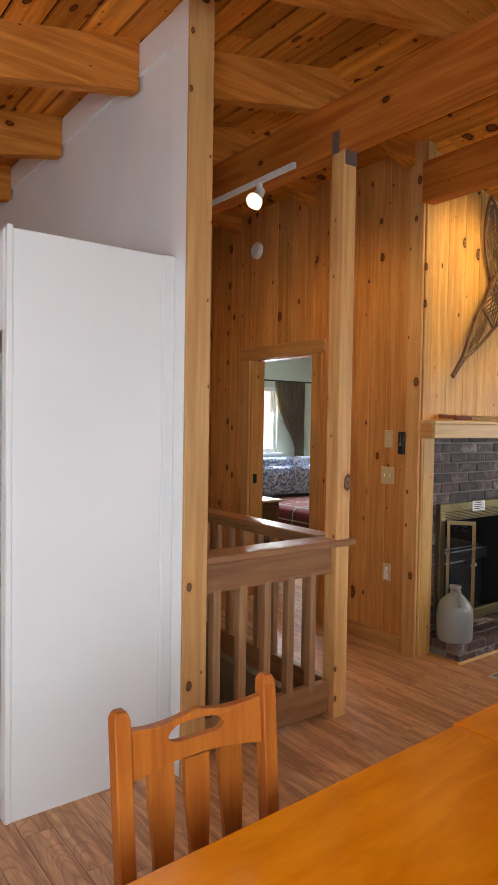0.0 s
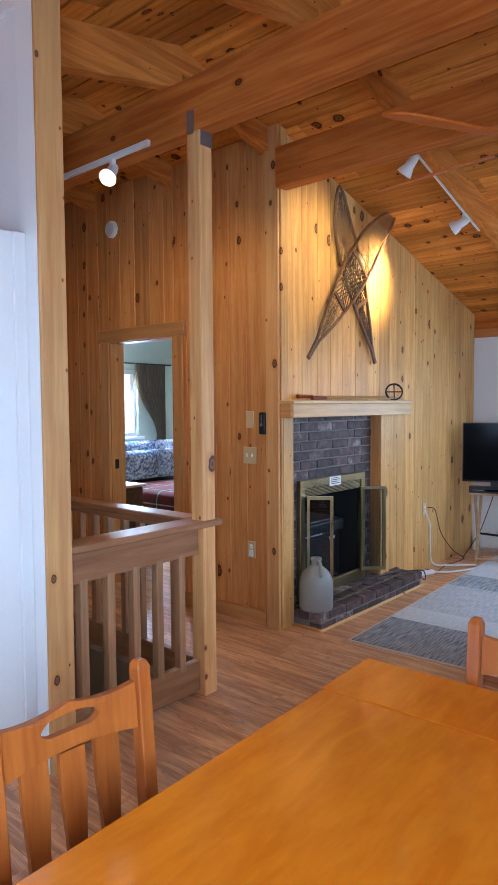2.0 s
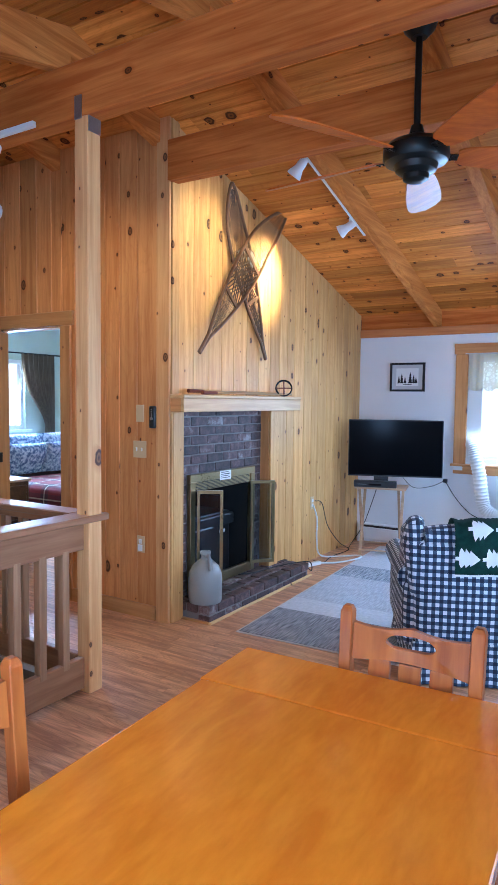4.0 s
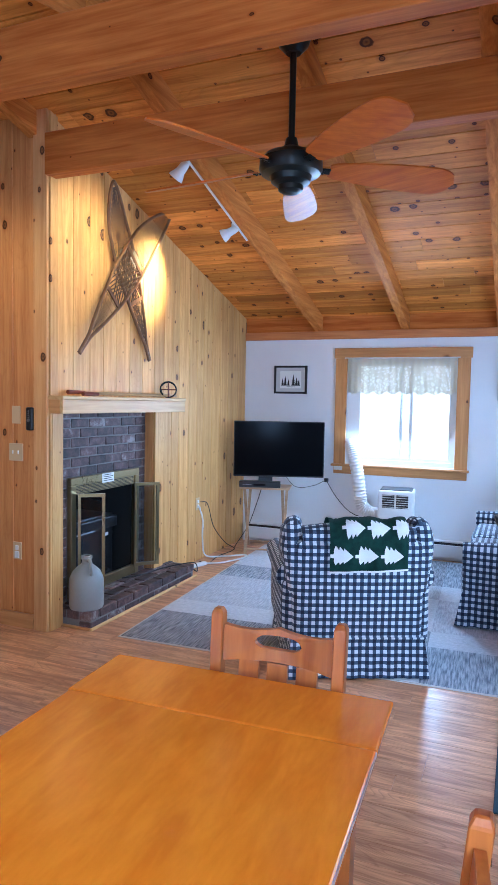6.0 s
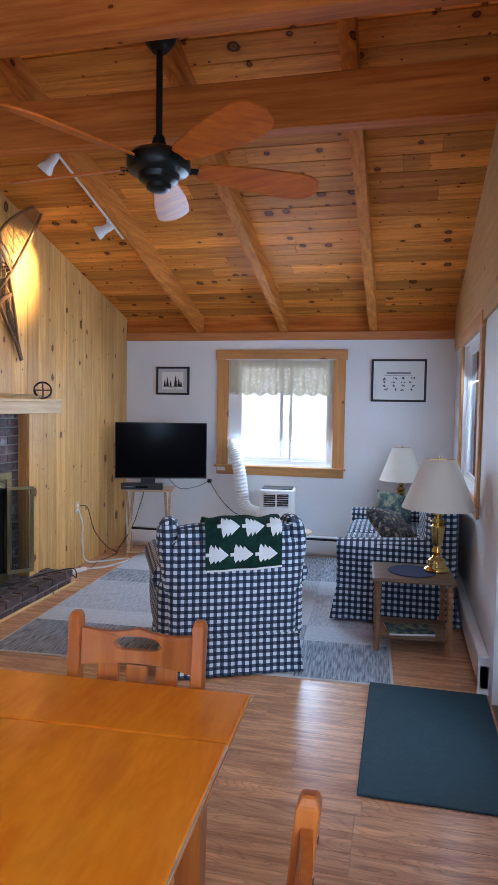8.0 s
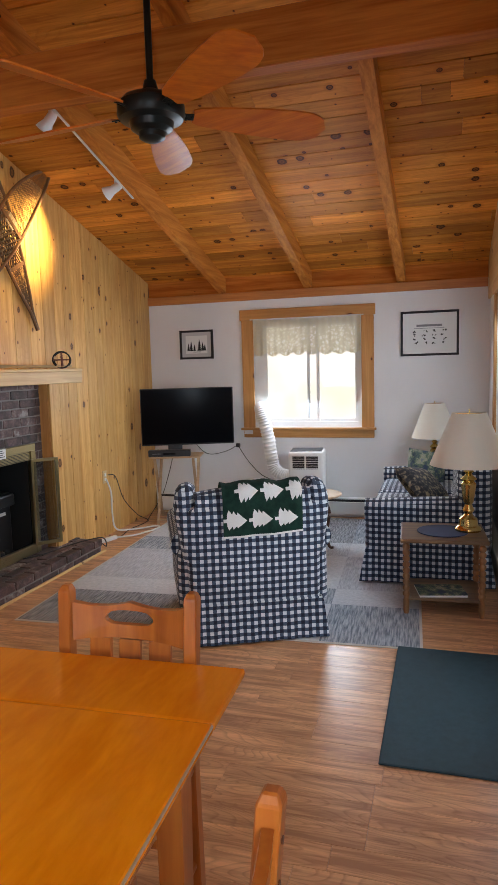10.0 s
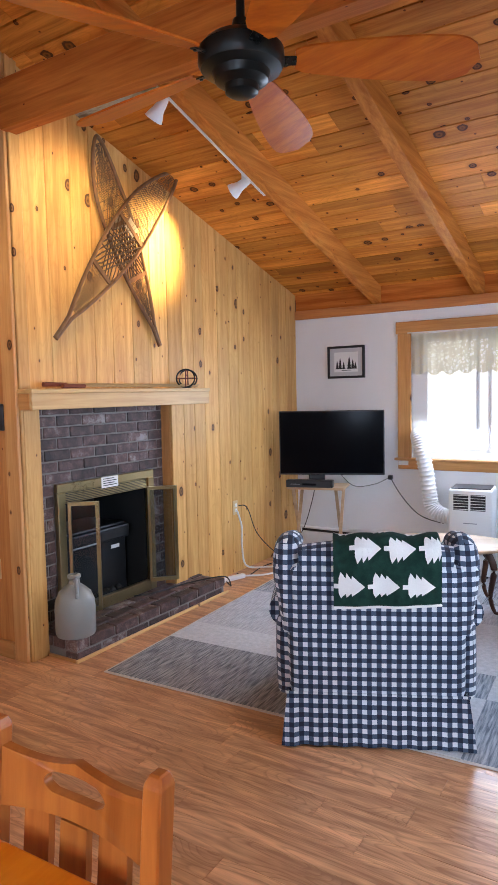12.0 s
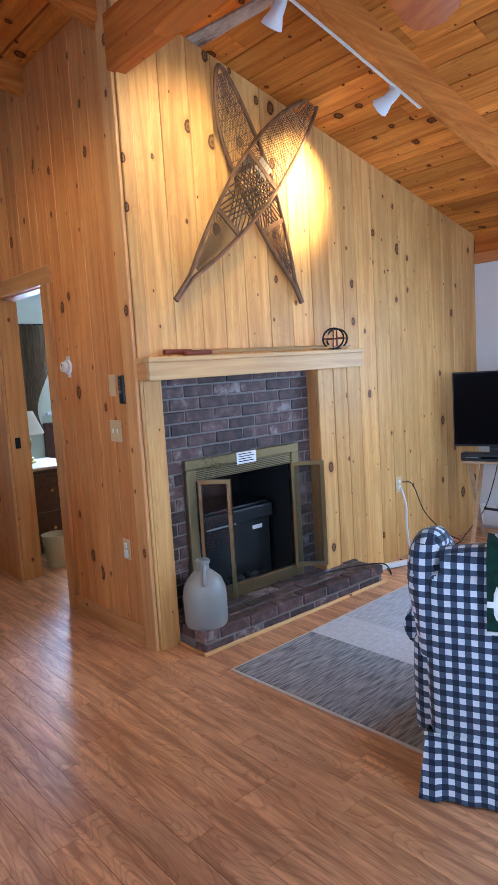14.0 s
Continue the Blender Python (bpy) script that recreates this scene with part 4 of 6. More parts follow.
jug = solid("stoneware_jug", one(lathe, [(0, 0), (0.098, 0.0), (0.104, 0.012), (0.106, 0.14), (0.102, 0.19), (0.085, 0.235), (0.05, 0.27), (0.03, 0.285), (0.027, 0.31), (0.034, 0.318),
            (0.034, 0.335), (0.02, 0.338), (0.018, 0.30), (0, 0.29)], 40), "stone", "pale grey stoneware jug with a loop handle", "jug", smooth=40, m=pose(-2.905, 4.485, 0.121, 0, 0, -35) @ Matrix.Diagonal((1.1, 1.1, 1.04, 1)))
bm = bmesh.new()
sweep(bm, smooth_path([(0.028, 0, 0.305), (0.055, 0, 0.318), (0.082, 0, 0.29), (0.088, 0, 0.245), (0.08, 0, 0.225)]), 0.011, 10)
part("handle", bm, "stone", jug, smooth=60)

# ski poles on the mantel
for k, (y0, y1, dx, z) in enumerate(((4.40, 5.86, 0.045, 1.566), (4.50, 5.78, 0.09, 1.556))):
    pole = thing("ski_pole", "old bamboo ski pole with a leather grip and round basket", "ski pole", group="ski poles")
    part("shaft", one(rod, (XF + dx, y0 + 0.16, z), (XF + dx, y1, z), 0.007, 0.006), "bamboo", pole)
    part("grip", one(rod, (XF + dx, y0, z), (XF + dx, y0 + 0.17, z), 0.014, 0.011), "leather", pole, "worn red-brown leather grip")
    yb, r = 5.73 - 0.085 * k, 0.066
    bm = bmesh.new()
    c = Vector((XF + dx, yb, 1.5465 + r * 0.97))
    rot = Vector(((0.62, -0.72, 0.3), (0.5, -0.82, 0.22))[k]).to_track_quat("Z", "Y").to_matrix()
    ring = [c + rot @ Vector((r * math.cos(a), r * math.sin(a), 0)) for a in [2 * math.pi * i / 20 for i in range(20)]]
    sweep(bm, ring, 0.006, 8, True)
    part("basket_ring", bm, "iron", pole, smooth=50)
    bm = bmesh.new()
    for i in range(0, 10, 5):
        rod(bm, ring[i], ring[i + 10], 0.005, n=6)
    part("basket_strap", bm, "leather", pole)


# ---- snowshoes ----
def snowshoe(tail, toe, x, width, label, lift):
    """A long snowshoe hung on the wall; tail and toe are (y, z)."""
    t, o = Vector((0, *tail)), Vector((0, *toe))
    ln = (o - t).length
    up = (o - t).normalized()
    side = Vector((0, up.z, -up.y))
    shoe = thing("snowshoe", label, "snowshoe", group="snowshoes on the wall")

    def half(s):
        """Half width at the share s of the length."""
        if s < 0.12:
            return 0.006 + 0.008 * (s / 0.12) ** 2
        u = (s - 0.12) / 0.88
        return max(0.004, 0.014 * (1 - u ** 6) + (width / 2) * max(0.0, math.sin(math.pi * u ** 1.3)) ** 0.62)

    def at(s, k):
        return Vector((x + lift * (0.02 + 0.10 * max(0, s - 0.75) ** 1.5 * 4), 0, 0)) + t + up * (ln * s) + side * (half(s) * k)
    ss = [1 - (1 - i / 48) ** 1.7 for i in range(49)]
    loop = [at(s, -1) for s in ss] + [at(s, 1) for s in ss[::-1]]
    bm = bmesh.new()
    sweep(bm, loop, 0.012, 8)
    part("wood_frame", bm, "snow_frame", shoe, "dark bent ash frame", 50)
    for s in (0.36, 0.62):
        part("crossbar", one(bar, at(s, -0.97), at(s, 0.97), 0.014, 0.026, up), "snow_frame", shoe)
    bm = bmesh.new()

    def thread(pts, r):
        for a, b in zip(pts, pts[1:]):
            rod(bm, a, b, r, n=4)
    for lo, hi, step, r in ((0.14, 0.36, 0.030, 0.0016), (0.36, 0.62, 0.060, 0.0046), (0.62, 0.97, 0.030, 0.0016)):
        n = int((hi - lo) / (step * 0.62))
        for i in range(n + 1):
            s0 = lo + (hi - lo) * i / n
            for sgn in (-1, 1):
                pts = []
                for k in range(7):
                    f = k / 6
                    s = s0 + sgn * (f - 0.5) * width / ln * 1.1 * 2
                    s = min(max(s, lo), hi)
                    pts.append(at(s, -0.96 + 1.92 * f) + Vector((RND.uniform(-0.002, 0.002), RND.uniform(-0.003, 0.003), 0)))
                thread(pts, r)
            if i % 2 == 0:
                thread([at(s0, -0.97), at(s0, 0.0), at(s0, 0.97)], r)
    part("webbing", bm, "hide", shoe, "woven rawhide webbing")
    bm = bmesh.new()
    for k in (-0.28, -0.12, 0.05, 0.22):
        a = at(0.60, k)
        bar(bm, a, at(0.655, k * 1.1), 0.022, 0.006, (1, 0, 0))
    part("binding", bm, "pale_strap", shoe, "pale worn binding straps")
    return shoe


snowshoe((5.44, 1.835), (4.85, 3.05), XF + 0.012, 0.24, "long wooden snowshoe hung upright behind another", 1.0)
snowshoe((4.47, 1.825), (5.53, 3.0), XF + 0.055, 0.25, "long wooden snowshoe crossing over another", 1.4)


# ---- dining set ----
TX0, TX1, TY0, TY1, TZ = -1.335, -0.522, 0.85, 2.545, 0.757
table = thing("dining_table", "varnished orange maple dining table with a drop leaf", "table", pose(-0.93, 2.55, 0, 0, 0, 2.2) @ pose(0.93, -2.55, 0))
part("tabletop", one(rbox, TX0, TX1, TY0, 2.282, TZ - 0.022, TZ, 0.006, 2), "table", table)
part("leaf", one(rbox, TX0 - 0.01, TX1, 2.285, TY1, TZ - 0.023, TZ - 0.001, 0.006, 2), "table", table)
part("worn_edge", one(rbox, TX1 - 0.003, TX1 + 0.0012, TY0 + 0.01, 2.276, TZ - 0.008, TZ - 0.0012, 0.001, 1), "tray_wood", table, "pale worn table edge")
for x in (TX0 + 0.06, TX1 - 0.06):
    part("apron", one(rbox, x - 0.01, x + 0.01, TY0 + 0.1, 2.17, TZ - 0.11, TZ - 0.022, 0.002, 1), "chair", table)
    for y in (TY0 + 0.1, 2.19):
        bm = bmesh.new()
        hexa(bm, [(x - 0.02, y - 0.02, 0), (x + 0.02, y - 0.02, 0), (x + 0.02, y + 0.02, 0), (x - 0.02, y + 0.02, 0),
                  (x - 0.03, y - 0.03, TZ - 0.023), (x + 0.03, y - 0.03, TZ - 0.023), (x + 0.03, y + 0.03, TZ - 0.023), (x - 0.03, y + 0.03, TZ - 0.023)])
        part("leg", bm, "chair", table)


def dining_chair(m):
    ch = thing("dining_chair", "varnished maple dining chair with a slotted back", "chair", m, "chairs round the table")
    w = 0.185

    def rake(z):
        return -0.10 * max(0, z - 0.43)
    for s in (-1, 1):
        bm = bmesh.new()
        zs = (0, 0.43, 0.66, 0.855, 0.87)
        rings = []
        for z in zs:
            r = 0.019 if z < 0.86 else 0.012
            y = rake(z) - (0.03 * (0.43 - z) / 0.43 if z < 0.43 else 0)
            rings.append([bm.verts.new((s * (w + 0.012 * z) + a * r, y + b * r, z)) for a, b in ((-1, -1), (1, -1), (1, 1), (-1, 1))])
        for a, b in zip(rings, rings[1:]):
            for i in range(4):
                bm.faces.new((a[i], a[(i + 1) % 4], b[(i + 1) % 4], b[i]))
        bm.faces.new(rings[0][::-1])
        bm.faces.new(rings[-1])
        bmesh.ops.bevel(bm, geom=[e for e in bm.edges], offset=0.003, segments=1, affect="EDGES")
        post = part("back_post", bm, "chair", ch)
        for z in (0.735, 0.80):
            part("peg", one(rod, (s * (w + 0.01), rake(z) - 0.0215, z), (s * (w + 0.01), rake(z) - 0.018, z), 0.006), "peg", post)
        part("front_leg", one(rbox, s * 0.185 - 0.017, s * 0.185 + 0.017, 0.36, 0.394, 0, 0.425, 0.004, 1), "chair", ch)
        part("side_stretcher", one(rod, (s * 0.186, -0.01, 0.17), (s * 0.185, 0.37, 0.17), 0.011), "chair", ch)
    # top rail with a grip slot
    n = 48
    bm = bmesh.new()
    loops = {}
    for face, dy in (("f", -0.009), ("b", 0.009)):
        for ring in ("o", "i"):
            vs = []
            for i in range(n):
                a = 2 * math.pi * i / n
                ca, sa = math.cos(a), math.sin(a)
                if ring == "o":
                    k = 1 / max(abs(ca), abs(sa))
                    x, zz = (w - 0.012) * ca * k, sa * k
                    z = 0.775 + (0.055 * zz - (0.012 if zz > 0 else 0) * (1 - (2 * abs(x) / w - 1) ** 2) if zz > 0 else 0.048 * zz + 0.012 * (1 - (x / w) ** 2))
                else:
                    x, z = 0.075 * ca, 0.788 + 0.014 * max(-1, min(1, sa * 1.4)) + 0.008 * (1 - (ca) ** 2) * (1 if sa > 0 else -0.2)
                vs.append(bm.verts.new((x, rake(z) + dy - 0.018 * (1 - (x / w) ** 2), z)))
            loops[face + ring] = vs
    for a, b in (("fo", "fi"), ("bi", "bo"), ("bo", "fo"), ("fi", "bi")):
        for i in range(n):
            j = (i + 1) % n
            bm.faces.new((loops[a][i], loops[a][j], loops[b][j], loops[b][i]))
    part("top_rail", bm, "chair", ch, smooth=40)
    for x in (-0.093, 0.0, 0.093):
        bm = bmesh.new()
        rings = []
        for z, r in ((0.44, 0.022), (0.56, 0.024), (0.66, 0.033), (0.735, 0.032)):
            y = rake(z) - 0.016
            rings.append([bm.verts.new((x + a * r, y + b * 0.007, z)) for a, b in ((-1, -1), (1, -1), (1, 1), (-1, 1))])
        for a, b in zip(rings, rings[1:]):
            for i in range(4):
                bm.faces.new((a[i], a[(i + 1) % 4], b[(i + 1) % 4], b[i]))
        bm.faces.new(rings[0][::-1])
        bm.faces.new(rings[-1])
        part("splat", bm, "chair", ch)
    part("seat", one(rbox, -0.205, 0.205, -0.01, 0.41, 0.425, 0.45, 0.01, 2), "chair", ch)
    part("front_stretcher", one(rod, (-0.185, 0.377, 0.24), (0.185, 0.377, 0.24), 0.011), "chair", ch)
    part("back_stretcher", one(rod, (-0.185, -0.01, 0.2), (0.185, -0.01, 0.2), 0.011), "chair", ch)
    return ch


chair = dining_chair(pose(-0.862, 2.568, 0, 0, 0, 181.5) @ Matrix.Diagonal((0.94, 1, 1.057, 1)))
tagged(chair, "varnished maple dining chair at the table's end")
copy_thing(chair, pose(-1.495, 1.63, 0, 0, 0, -92))
copy_thing(chair, pose(-0.318, 1.705, 0, 0, 0, 90))


# ---- upholstered seats ----
def cushion(bm, x0, x1, y0, y1, z0, z1, r, puff=0.02):
    """A soft block with swollen faces."""
    b = bmesh.new()
    cuboid(b, x0, x1, y0, y1, z0, z1)
    bmesh.ops.bevel(b, geom=b.edges[:] + b.verts[:], offset=r, segments=3, profile=0.5, affect="EDGES")
    bmesh.ops.subdivide_edges(b, edges=b.edges[:], cuts=2, use_grid_fill=True)
    c = Vector(((x0 + x1) / 2, (y0 + y1) / 2, (z0 + z1) / 2))
    h = Vector(((x1 - x0) / 2, (y1 - y0) / 2, (z1 - z0) / 2))
    for v in b.verts:
        d = [(v.co[i] - c[i]) / h[i] for i in range(3)]
        for i in range(3):
            j, k = (i + 1) % 3, (i + 2) % 3
            v.co[i] += puff * d[i] * (1 - d[j] ** 2) * (1 - d[k] ** 2)
        v.co += Vector(noise.noise_vector(v.co * 7)) * 0.004
    absorb(bm, b)


def skirt(bm, x0, x1, y0, y1, z0, z1, flare=0.02):
    """A hanging cloth skirt round a seat, with soft folds."""
    pts = []
    n = 26
    for (ax, ay), (bx, by) in (((x0, y0), (x1, y0)), ((x1, y0), (x1, y1)), ((x1, y1), (x0, y1)), ((x0, y1), (x0, y0))):
        for i in range(n):
            pts.append((ax + (bx - ax) * i / n, ay + (by - ay) * i / n))
    cx, cy = (x0 + x1) / 2, (y0 + y1) / 2
    rows = []
    for f in (0, 0.5, 1):
        row = []
        for i, (x, y) in enumerate(pts):
            k = i % n
            fold = 0.006 * math.sin(i * 1.7) * f + (0.012 * f if k in (0, n - 1, 1) else 0)
            dx, dy = (1 if x >= x1 - 1e-6 else -1 if x <= x0 + 1e-6 else 0), (1 if y >= y1 - 1e-6 else -1 if y <= y0 + 1e-6 else 0)
            row.append((x + dx * (flare * f + fold), y + dy * (flare * f + fold), z1 + (z0 - z1) * f))
        rows.append(row)
    for inset in (0, 0.006):
        vs = [[bm.verts.new((cx + (x - cx) * (1 - inset * 2), cy + (y - cy) * (1 - inset * 2), z)) for x, y, z in r] for r in rows]
        for a, b in zip(vs, vs[1:]):
            for i in range(len(pts)):
                j = (i + 1) % len(pts)
                bm.faces.new((a[i], a[j], b[j], b[i]))


def armchair(m):
    ch = thing("armchair", "navy and white gingham wing armchair with a skirt", "armchair", m)
    w = 0.375
    bm = bmesh.new()
    cushion(bm, -w, w, 0.0, 0.20, 0.20, 0.80, 0.04, 0.012)
    # the upper back leans away and curves down between the wings
    part("backrest", bm, "gingham", ch, smooth=60)
    bm = bmesh.new()
    rings = []
    for i in range(13):
        x = -w + 0.05 + (2 * w - 0.10) * i / 12
        z = 0.845 + 0.035 * (1 - (x / w) ** 2)
        rings.append((x, 0.085, z - 0.05))
    sweep(bm, rings, 0.07, 14)
    part("top_roll", bm, "gingham", ch, smooth=60)
    for s in (-1, 1):
        bm = bmesh.new()
        sweep(bm, smooth_path([(s * (w - 0.015), 0.055, 0.50), (s * (w - 0.005), 0.06, 0.64), (s * (w + 0.012), 0.08, 0.77), (s * (w + 0.005), 0.12, 0.862), (s * (w - 0.02), 0.20, 0.872)], 6),
              [0.045 + 0.016 * math.sin(math.pi * i / 24) for i in range(25)], 14)
        part("wing_roll", bm, "gingham", ch, smooth=60)
        bm = bmesh.new()
        cushion(bm, s * w - 0.05, s * w + 0.055, 0.07, 0.40, 0.42, 0.84, 0.04, 0.01)
        part("wing", bm, "gingham", ch, smooth=60)
        bm = bmesh.new()
        cushion(bm, s * w - 0.06, s * w + 0.06, 0.06, 0.78, 0.18, 0.56, 0.04, 0.015)
        rod(bm, (s * (w + 0.02), 0.10, 0.57), (s * (w + 0.02), 0.80, 0.57), 0.075, n=16)
        part("arm", bm, "gingham", ch, smooth=60)
    bm = bmesh.new()
    cushion(bm, -w + 0.065, w - 0.065, 0.20, 0.80, 0.32, 0.47, 0.05, 0.03)
    part("seat_cushion", bm, "gingham", ch, smooth=60)
    bm = bmesh.new()
    skirt(bm, -w - 0.012, w + 0.012, -0.005, 0.79, 0.004, 0.235, 0.014)
    part("skirt", bm, "gingham", ch, smooth=60)
    bm = bmesh.new()
    rbox(bm, -w + 0.03, w - 0.03, 0.04, 0.75, 0.10, 0.33, 0.02, 1)
    part("base", bm, "gingham", ch)
    for x in (-w + 0.05, w - 0.05):
        for y in (0.06, 0.72):
            part("foot", one(rod, (x, y, 0), (x, y, 0.11), 0.02, 0.025), "oak_dark", ch)
    bm = bmesh.new()
    sweep(bm, [(-w - 0.016, -0.012, 0.238), (w + 0.016, -0.012, 0.238)], 0.006, 8)
    part("piping", bm, "gingham", ch)
    return ch


ARM = pose(-1.025, 4.385, 0.012, 0, 0, 25.5) @ Matrix.Diagonal((0.96, 1, 0.95, 1))
armchair(ARM)

# fleece throw over the back
throw = thing("throw_blanket", "dark green fleece throw with white pine trees", "blanket", ARM)
prof = [(0.235, 0.62), (0.225, 0.75), (0.19, 0.86), (0.14, 0.905), (0.085, 0.918), (0.03, 0.905), (-0.005, 0.865), (-0.014, 0.80), (-0.016, 0.74), (-0.017, 0.69), (-0.019, 0.645)]
prof = [(p.y, p.z) for p in smooth_path([(0, a, b) for a, b in prof], 3)]


def throw_at(u, k, off=0.0):
    """A point on the throw: u across, k along its profile."""
    i = min(int(k), len(prof) - 2)
    f = k - i
    y = prof[i][0] * (1 - f) + prof[i + 1][0] * f
    z = prof[i][1] * (1 - f) + prof[i + 1][1] * f
    dy, dz = prof[i + 1][0] - prof[i][0], prof[i + 1][1] - prof[i][1]
    ln = math.hypot(dy, dz)
    wob = 0.006 * math.sin(u * 23 + k * 0.2) + 0.004 * math.sin(u * 41)
    sag = -0.02 * math.cos(u * 3) * max(0, k - 20) / 10 + 0.06 * (u + 0.2) * max(0, k - 24) / 6 * 0.6
    nrm = Vector((0, dz / ln, -dy / ln)) * (1)
    if nrm.y > 0 and k > 15:
        nrm = -nrm
    if nrm.z < 0 and k <= 15:
        nrm = -nrm
    return Vector((u + 0.045, y, z + sag)) + nrm * (wob + 0.008 + off)


bm = bmesh.new()
us = [-0.225 + 0.45 * i / 24 for i in range(25)]
ks = [i * (len(prof) - 1) / 36 for i in range(37)]
grid = [[bm.verts.new(throw_at(u, k)) for u in us] for k in ks]
for a, b in zip(grid, grid[1:]):
    for i in range(24):
        bm.faces.new((a[i], a[i + 1], b[i + 1], b[i]))
bmesh.ops.solidify(bm, geom=bm.faces[:], thickness=0.005)
part("fleece", bm, "green", throw, smooth=60)
bm = bmesh.new()
sweep(bm, [throw_at(u, len(prof) - 1.02) for u in us], 0.006, 6)
part("stitched_edge", bm, "fleece", throw, "white stitched edge", 60)


def tree_patch(u0, z_k, flip=1):
    """A white pine tree lying on its side, tip towards +u."""
    tiers = [(-0.066, 0.009), (-0.044, 0.009), (-0.043, 0.030), (-0.034, 0.050), (-0.014, 0.030), (-0.010, 0.047), (0.010, 0.027), (0.013, 0.040), (0.068, 0.0)]
    kpm = 58
    bm = bmesh.new()
    strips = []
    for i in range(len(tiers) - 1):
        for f in (0, 0.5):
            u = tiers[i][0] + (tiers[i + 1][0] - tiers[i][0]) * f
            h = tiers[i][1] + (tiers[i + 1][1] - tiers[i][1]) * f
            strips.append((u, h))
    strips.append(tiers[-1])
    rows = []
    for u, h in strips:
        rows.append([bm.verts.new(throw_at(min(max(u0 + u, -0.224), 0.224), min(max(z_k + kpm * h * q, 0), len(prof) - 1.01), 0.0035)) for q in (-1, -0.5, 0, 0.5, 1)])
    for a, b in zip(rows, rows[1:]):
        for i in range(4):
            try:
                bm.faces.new((a[i], a[i + 1], b[i + 1], b[i]))
            except ValueError:
                pass
    part("tree_motif", bm, "fleece", throw, "white pine tree motif")


for k, shift in ((24.6, 0.075), (17.2, 0.0), (10.0, 0.075), (3.4, 0.0)):
    for i in range(4):
        u = -0.235 + shift + 0.145 * i
        if -0.19 < u < 0.20:
            tree_patch(u, k)


def sofa(m):
    """Local x runs along the sofa, it faces local +y; the origin is under its back corner."""
    so = thing("sofa", "navy and white gingham sofa with a skirt", "sofa", m)
    L, D = 1.66, 0.82
    bm = bmesh.new()
    cushion(bm, 0.02, L - 0.02, 0.0, 0.22, 0.2, 0.83, 0.06, 0.015)
    part("backrest", bm, "gingham", so, smooth=60)
    for a in (0.0, L - 0.19):
        bm = bmesh.new()
        cushion(bm, a + 0.01, a + 0.18, 0.03, D, 0.12, 0.52, 0.04, 0.01)
        rod(bm, (a + 0.095, 0.06, 0.515), (a + 0.095, D + 0.005, 0.475), 0.092, n=18)
        part("arm", bm, "gingham", so, smooth=60)
    for a, b in ((0.19, 0.82), (0.84, L - 0.19)):
        bm = bmesh.new()
        cushion(bm, a, b, 0.2, D + 0.0, 0.33, 0.48, 0.05, 0.02)
        part("seat_cushion", bm, "gingham", so, smooth=60)
    bm = bmesh.new()
    skirt(bm, 0.0, L, 0.01, D, 0.014, 0.24, 0.025)
    part("skirt", bm, "gingham", so, smooth=60)
    part("base", one(rbox, 0.03, L - 0.03, 0.05, D - 0.03, 0.08, 0.34, 0.02, 1), "gingham", so)
    for x in (0.06, L - 0.06):
        for y in (0.08, D - 0.1):
            part("foot", one(rod, (x, y, 0), (x, y, 0.1), 0.02), "oak_dark", so)
    return so


sofa(pose(0.25, 5.52, 0.012, 0, 0, 90))


def pillow(name, label, material, m, w=0.42, h=0.42, d=0.14):
    bm = bmesh.new()
    n = 14
    for s in (1, -1):
        g = []
        for i in range(n + 1):
            row = []
            for j in range(n + 1):
                u, v = 2 * i / n - 1, 2 * j / n - 1
                k = max(0, (1 - u ** 4) * (1 - v ** 4)) ** 0.6
                pinch = 1 - 0.06 * (u * u + v * v) / 2 + 0.04 * (u * v) ** 2
                row.append(bm.verts.new((u * w / 2 * pinch, s * d / 2 * k, v * h / 2 * pinch)))
            g.append(row)
        for i in range(n):
            for j in range(n):
                bm.faces.new((g[i][j], g[i + 1][j], g[i + 1][j + 1], g[i][j + 1]))
    bmesh.ops.remove_doubles(bm, verts=bm.verts, dist=0.0005)
    return solid(name, bm, material, label, "pillow", smooth=60, m=m)


pillow("throw_pillow", "woven tapestry pillow with a lake scene on the sofa", "tapestry", pose(-0.20, 6.82, 0.625, 0, 0, 15) @ pose(0, 0, 0, -30, 12, 0), 0.33, 0.30)
pillow("throw_pillow", "dark blue patterned pillow on the sofa", "dark_pattern", pose(-0.20, 6.02, 0.60, 0, 0, 60) @ pose(0, 0, 0, -50, 10, 0), 0.42, 0.36)

# ---- side table, lamps, mat, rug ----
side = thing("side_table", "worn wooden side table with turned legs and a shelf", "side table", pose(-0.055, 5.175, 0, 0, 0, 3) @ Matrix.Diagonal((0.98, 1, 0.95, 1)))
part("tabletop", one(rbox, -0.26, 0.25, -0.22, 0.22, 0.475, 0.50, 0.006, 2), "oak_dark", side)
part("shelf", one(rbox, -0.235, 0.225, -0.19, 0.19, 0.10, 0.118, 0.004, 1), "oak_dark", side)
for x in (-0.225, 0.215):
    for y in (-0.18, 0.18):
        pr = [(0.012, 0.0), (0.018, 0.03), (0.019, 0.10)]
        for i in range(9):
            z = 0.12 + i * 0.038
            pr += [(0.015, z), (0.022, z + 0.012), (0.022, z + 0.026), (0.015, z + 0.036)]
        pr += [(0.02, 0.475)]
        part("turned_leg", one(lathe, pr, 12, (x, y, 0)), "oak_leg", side, smooth=50)
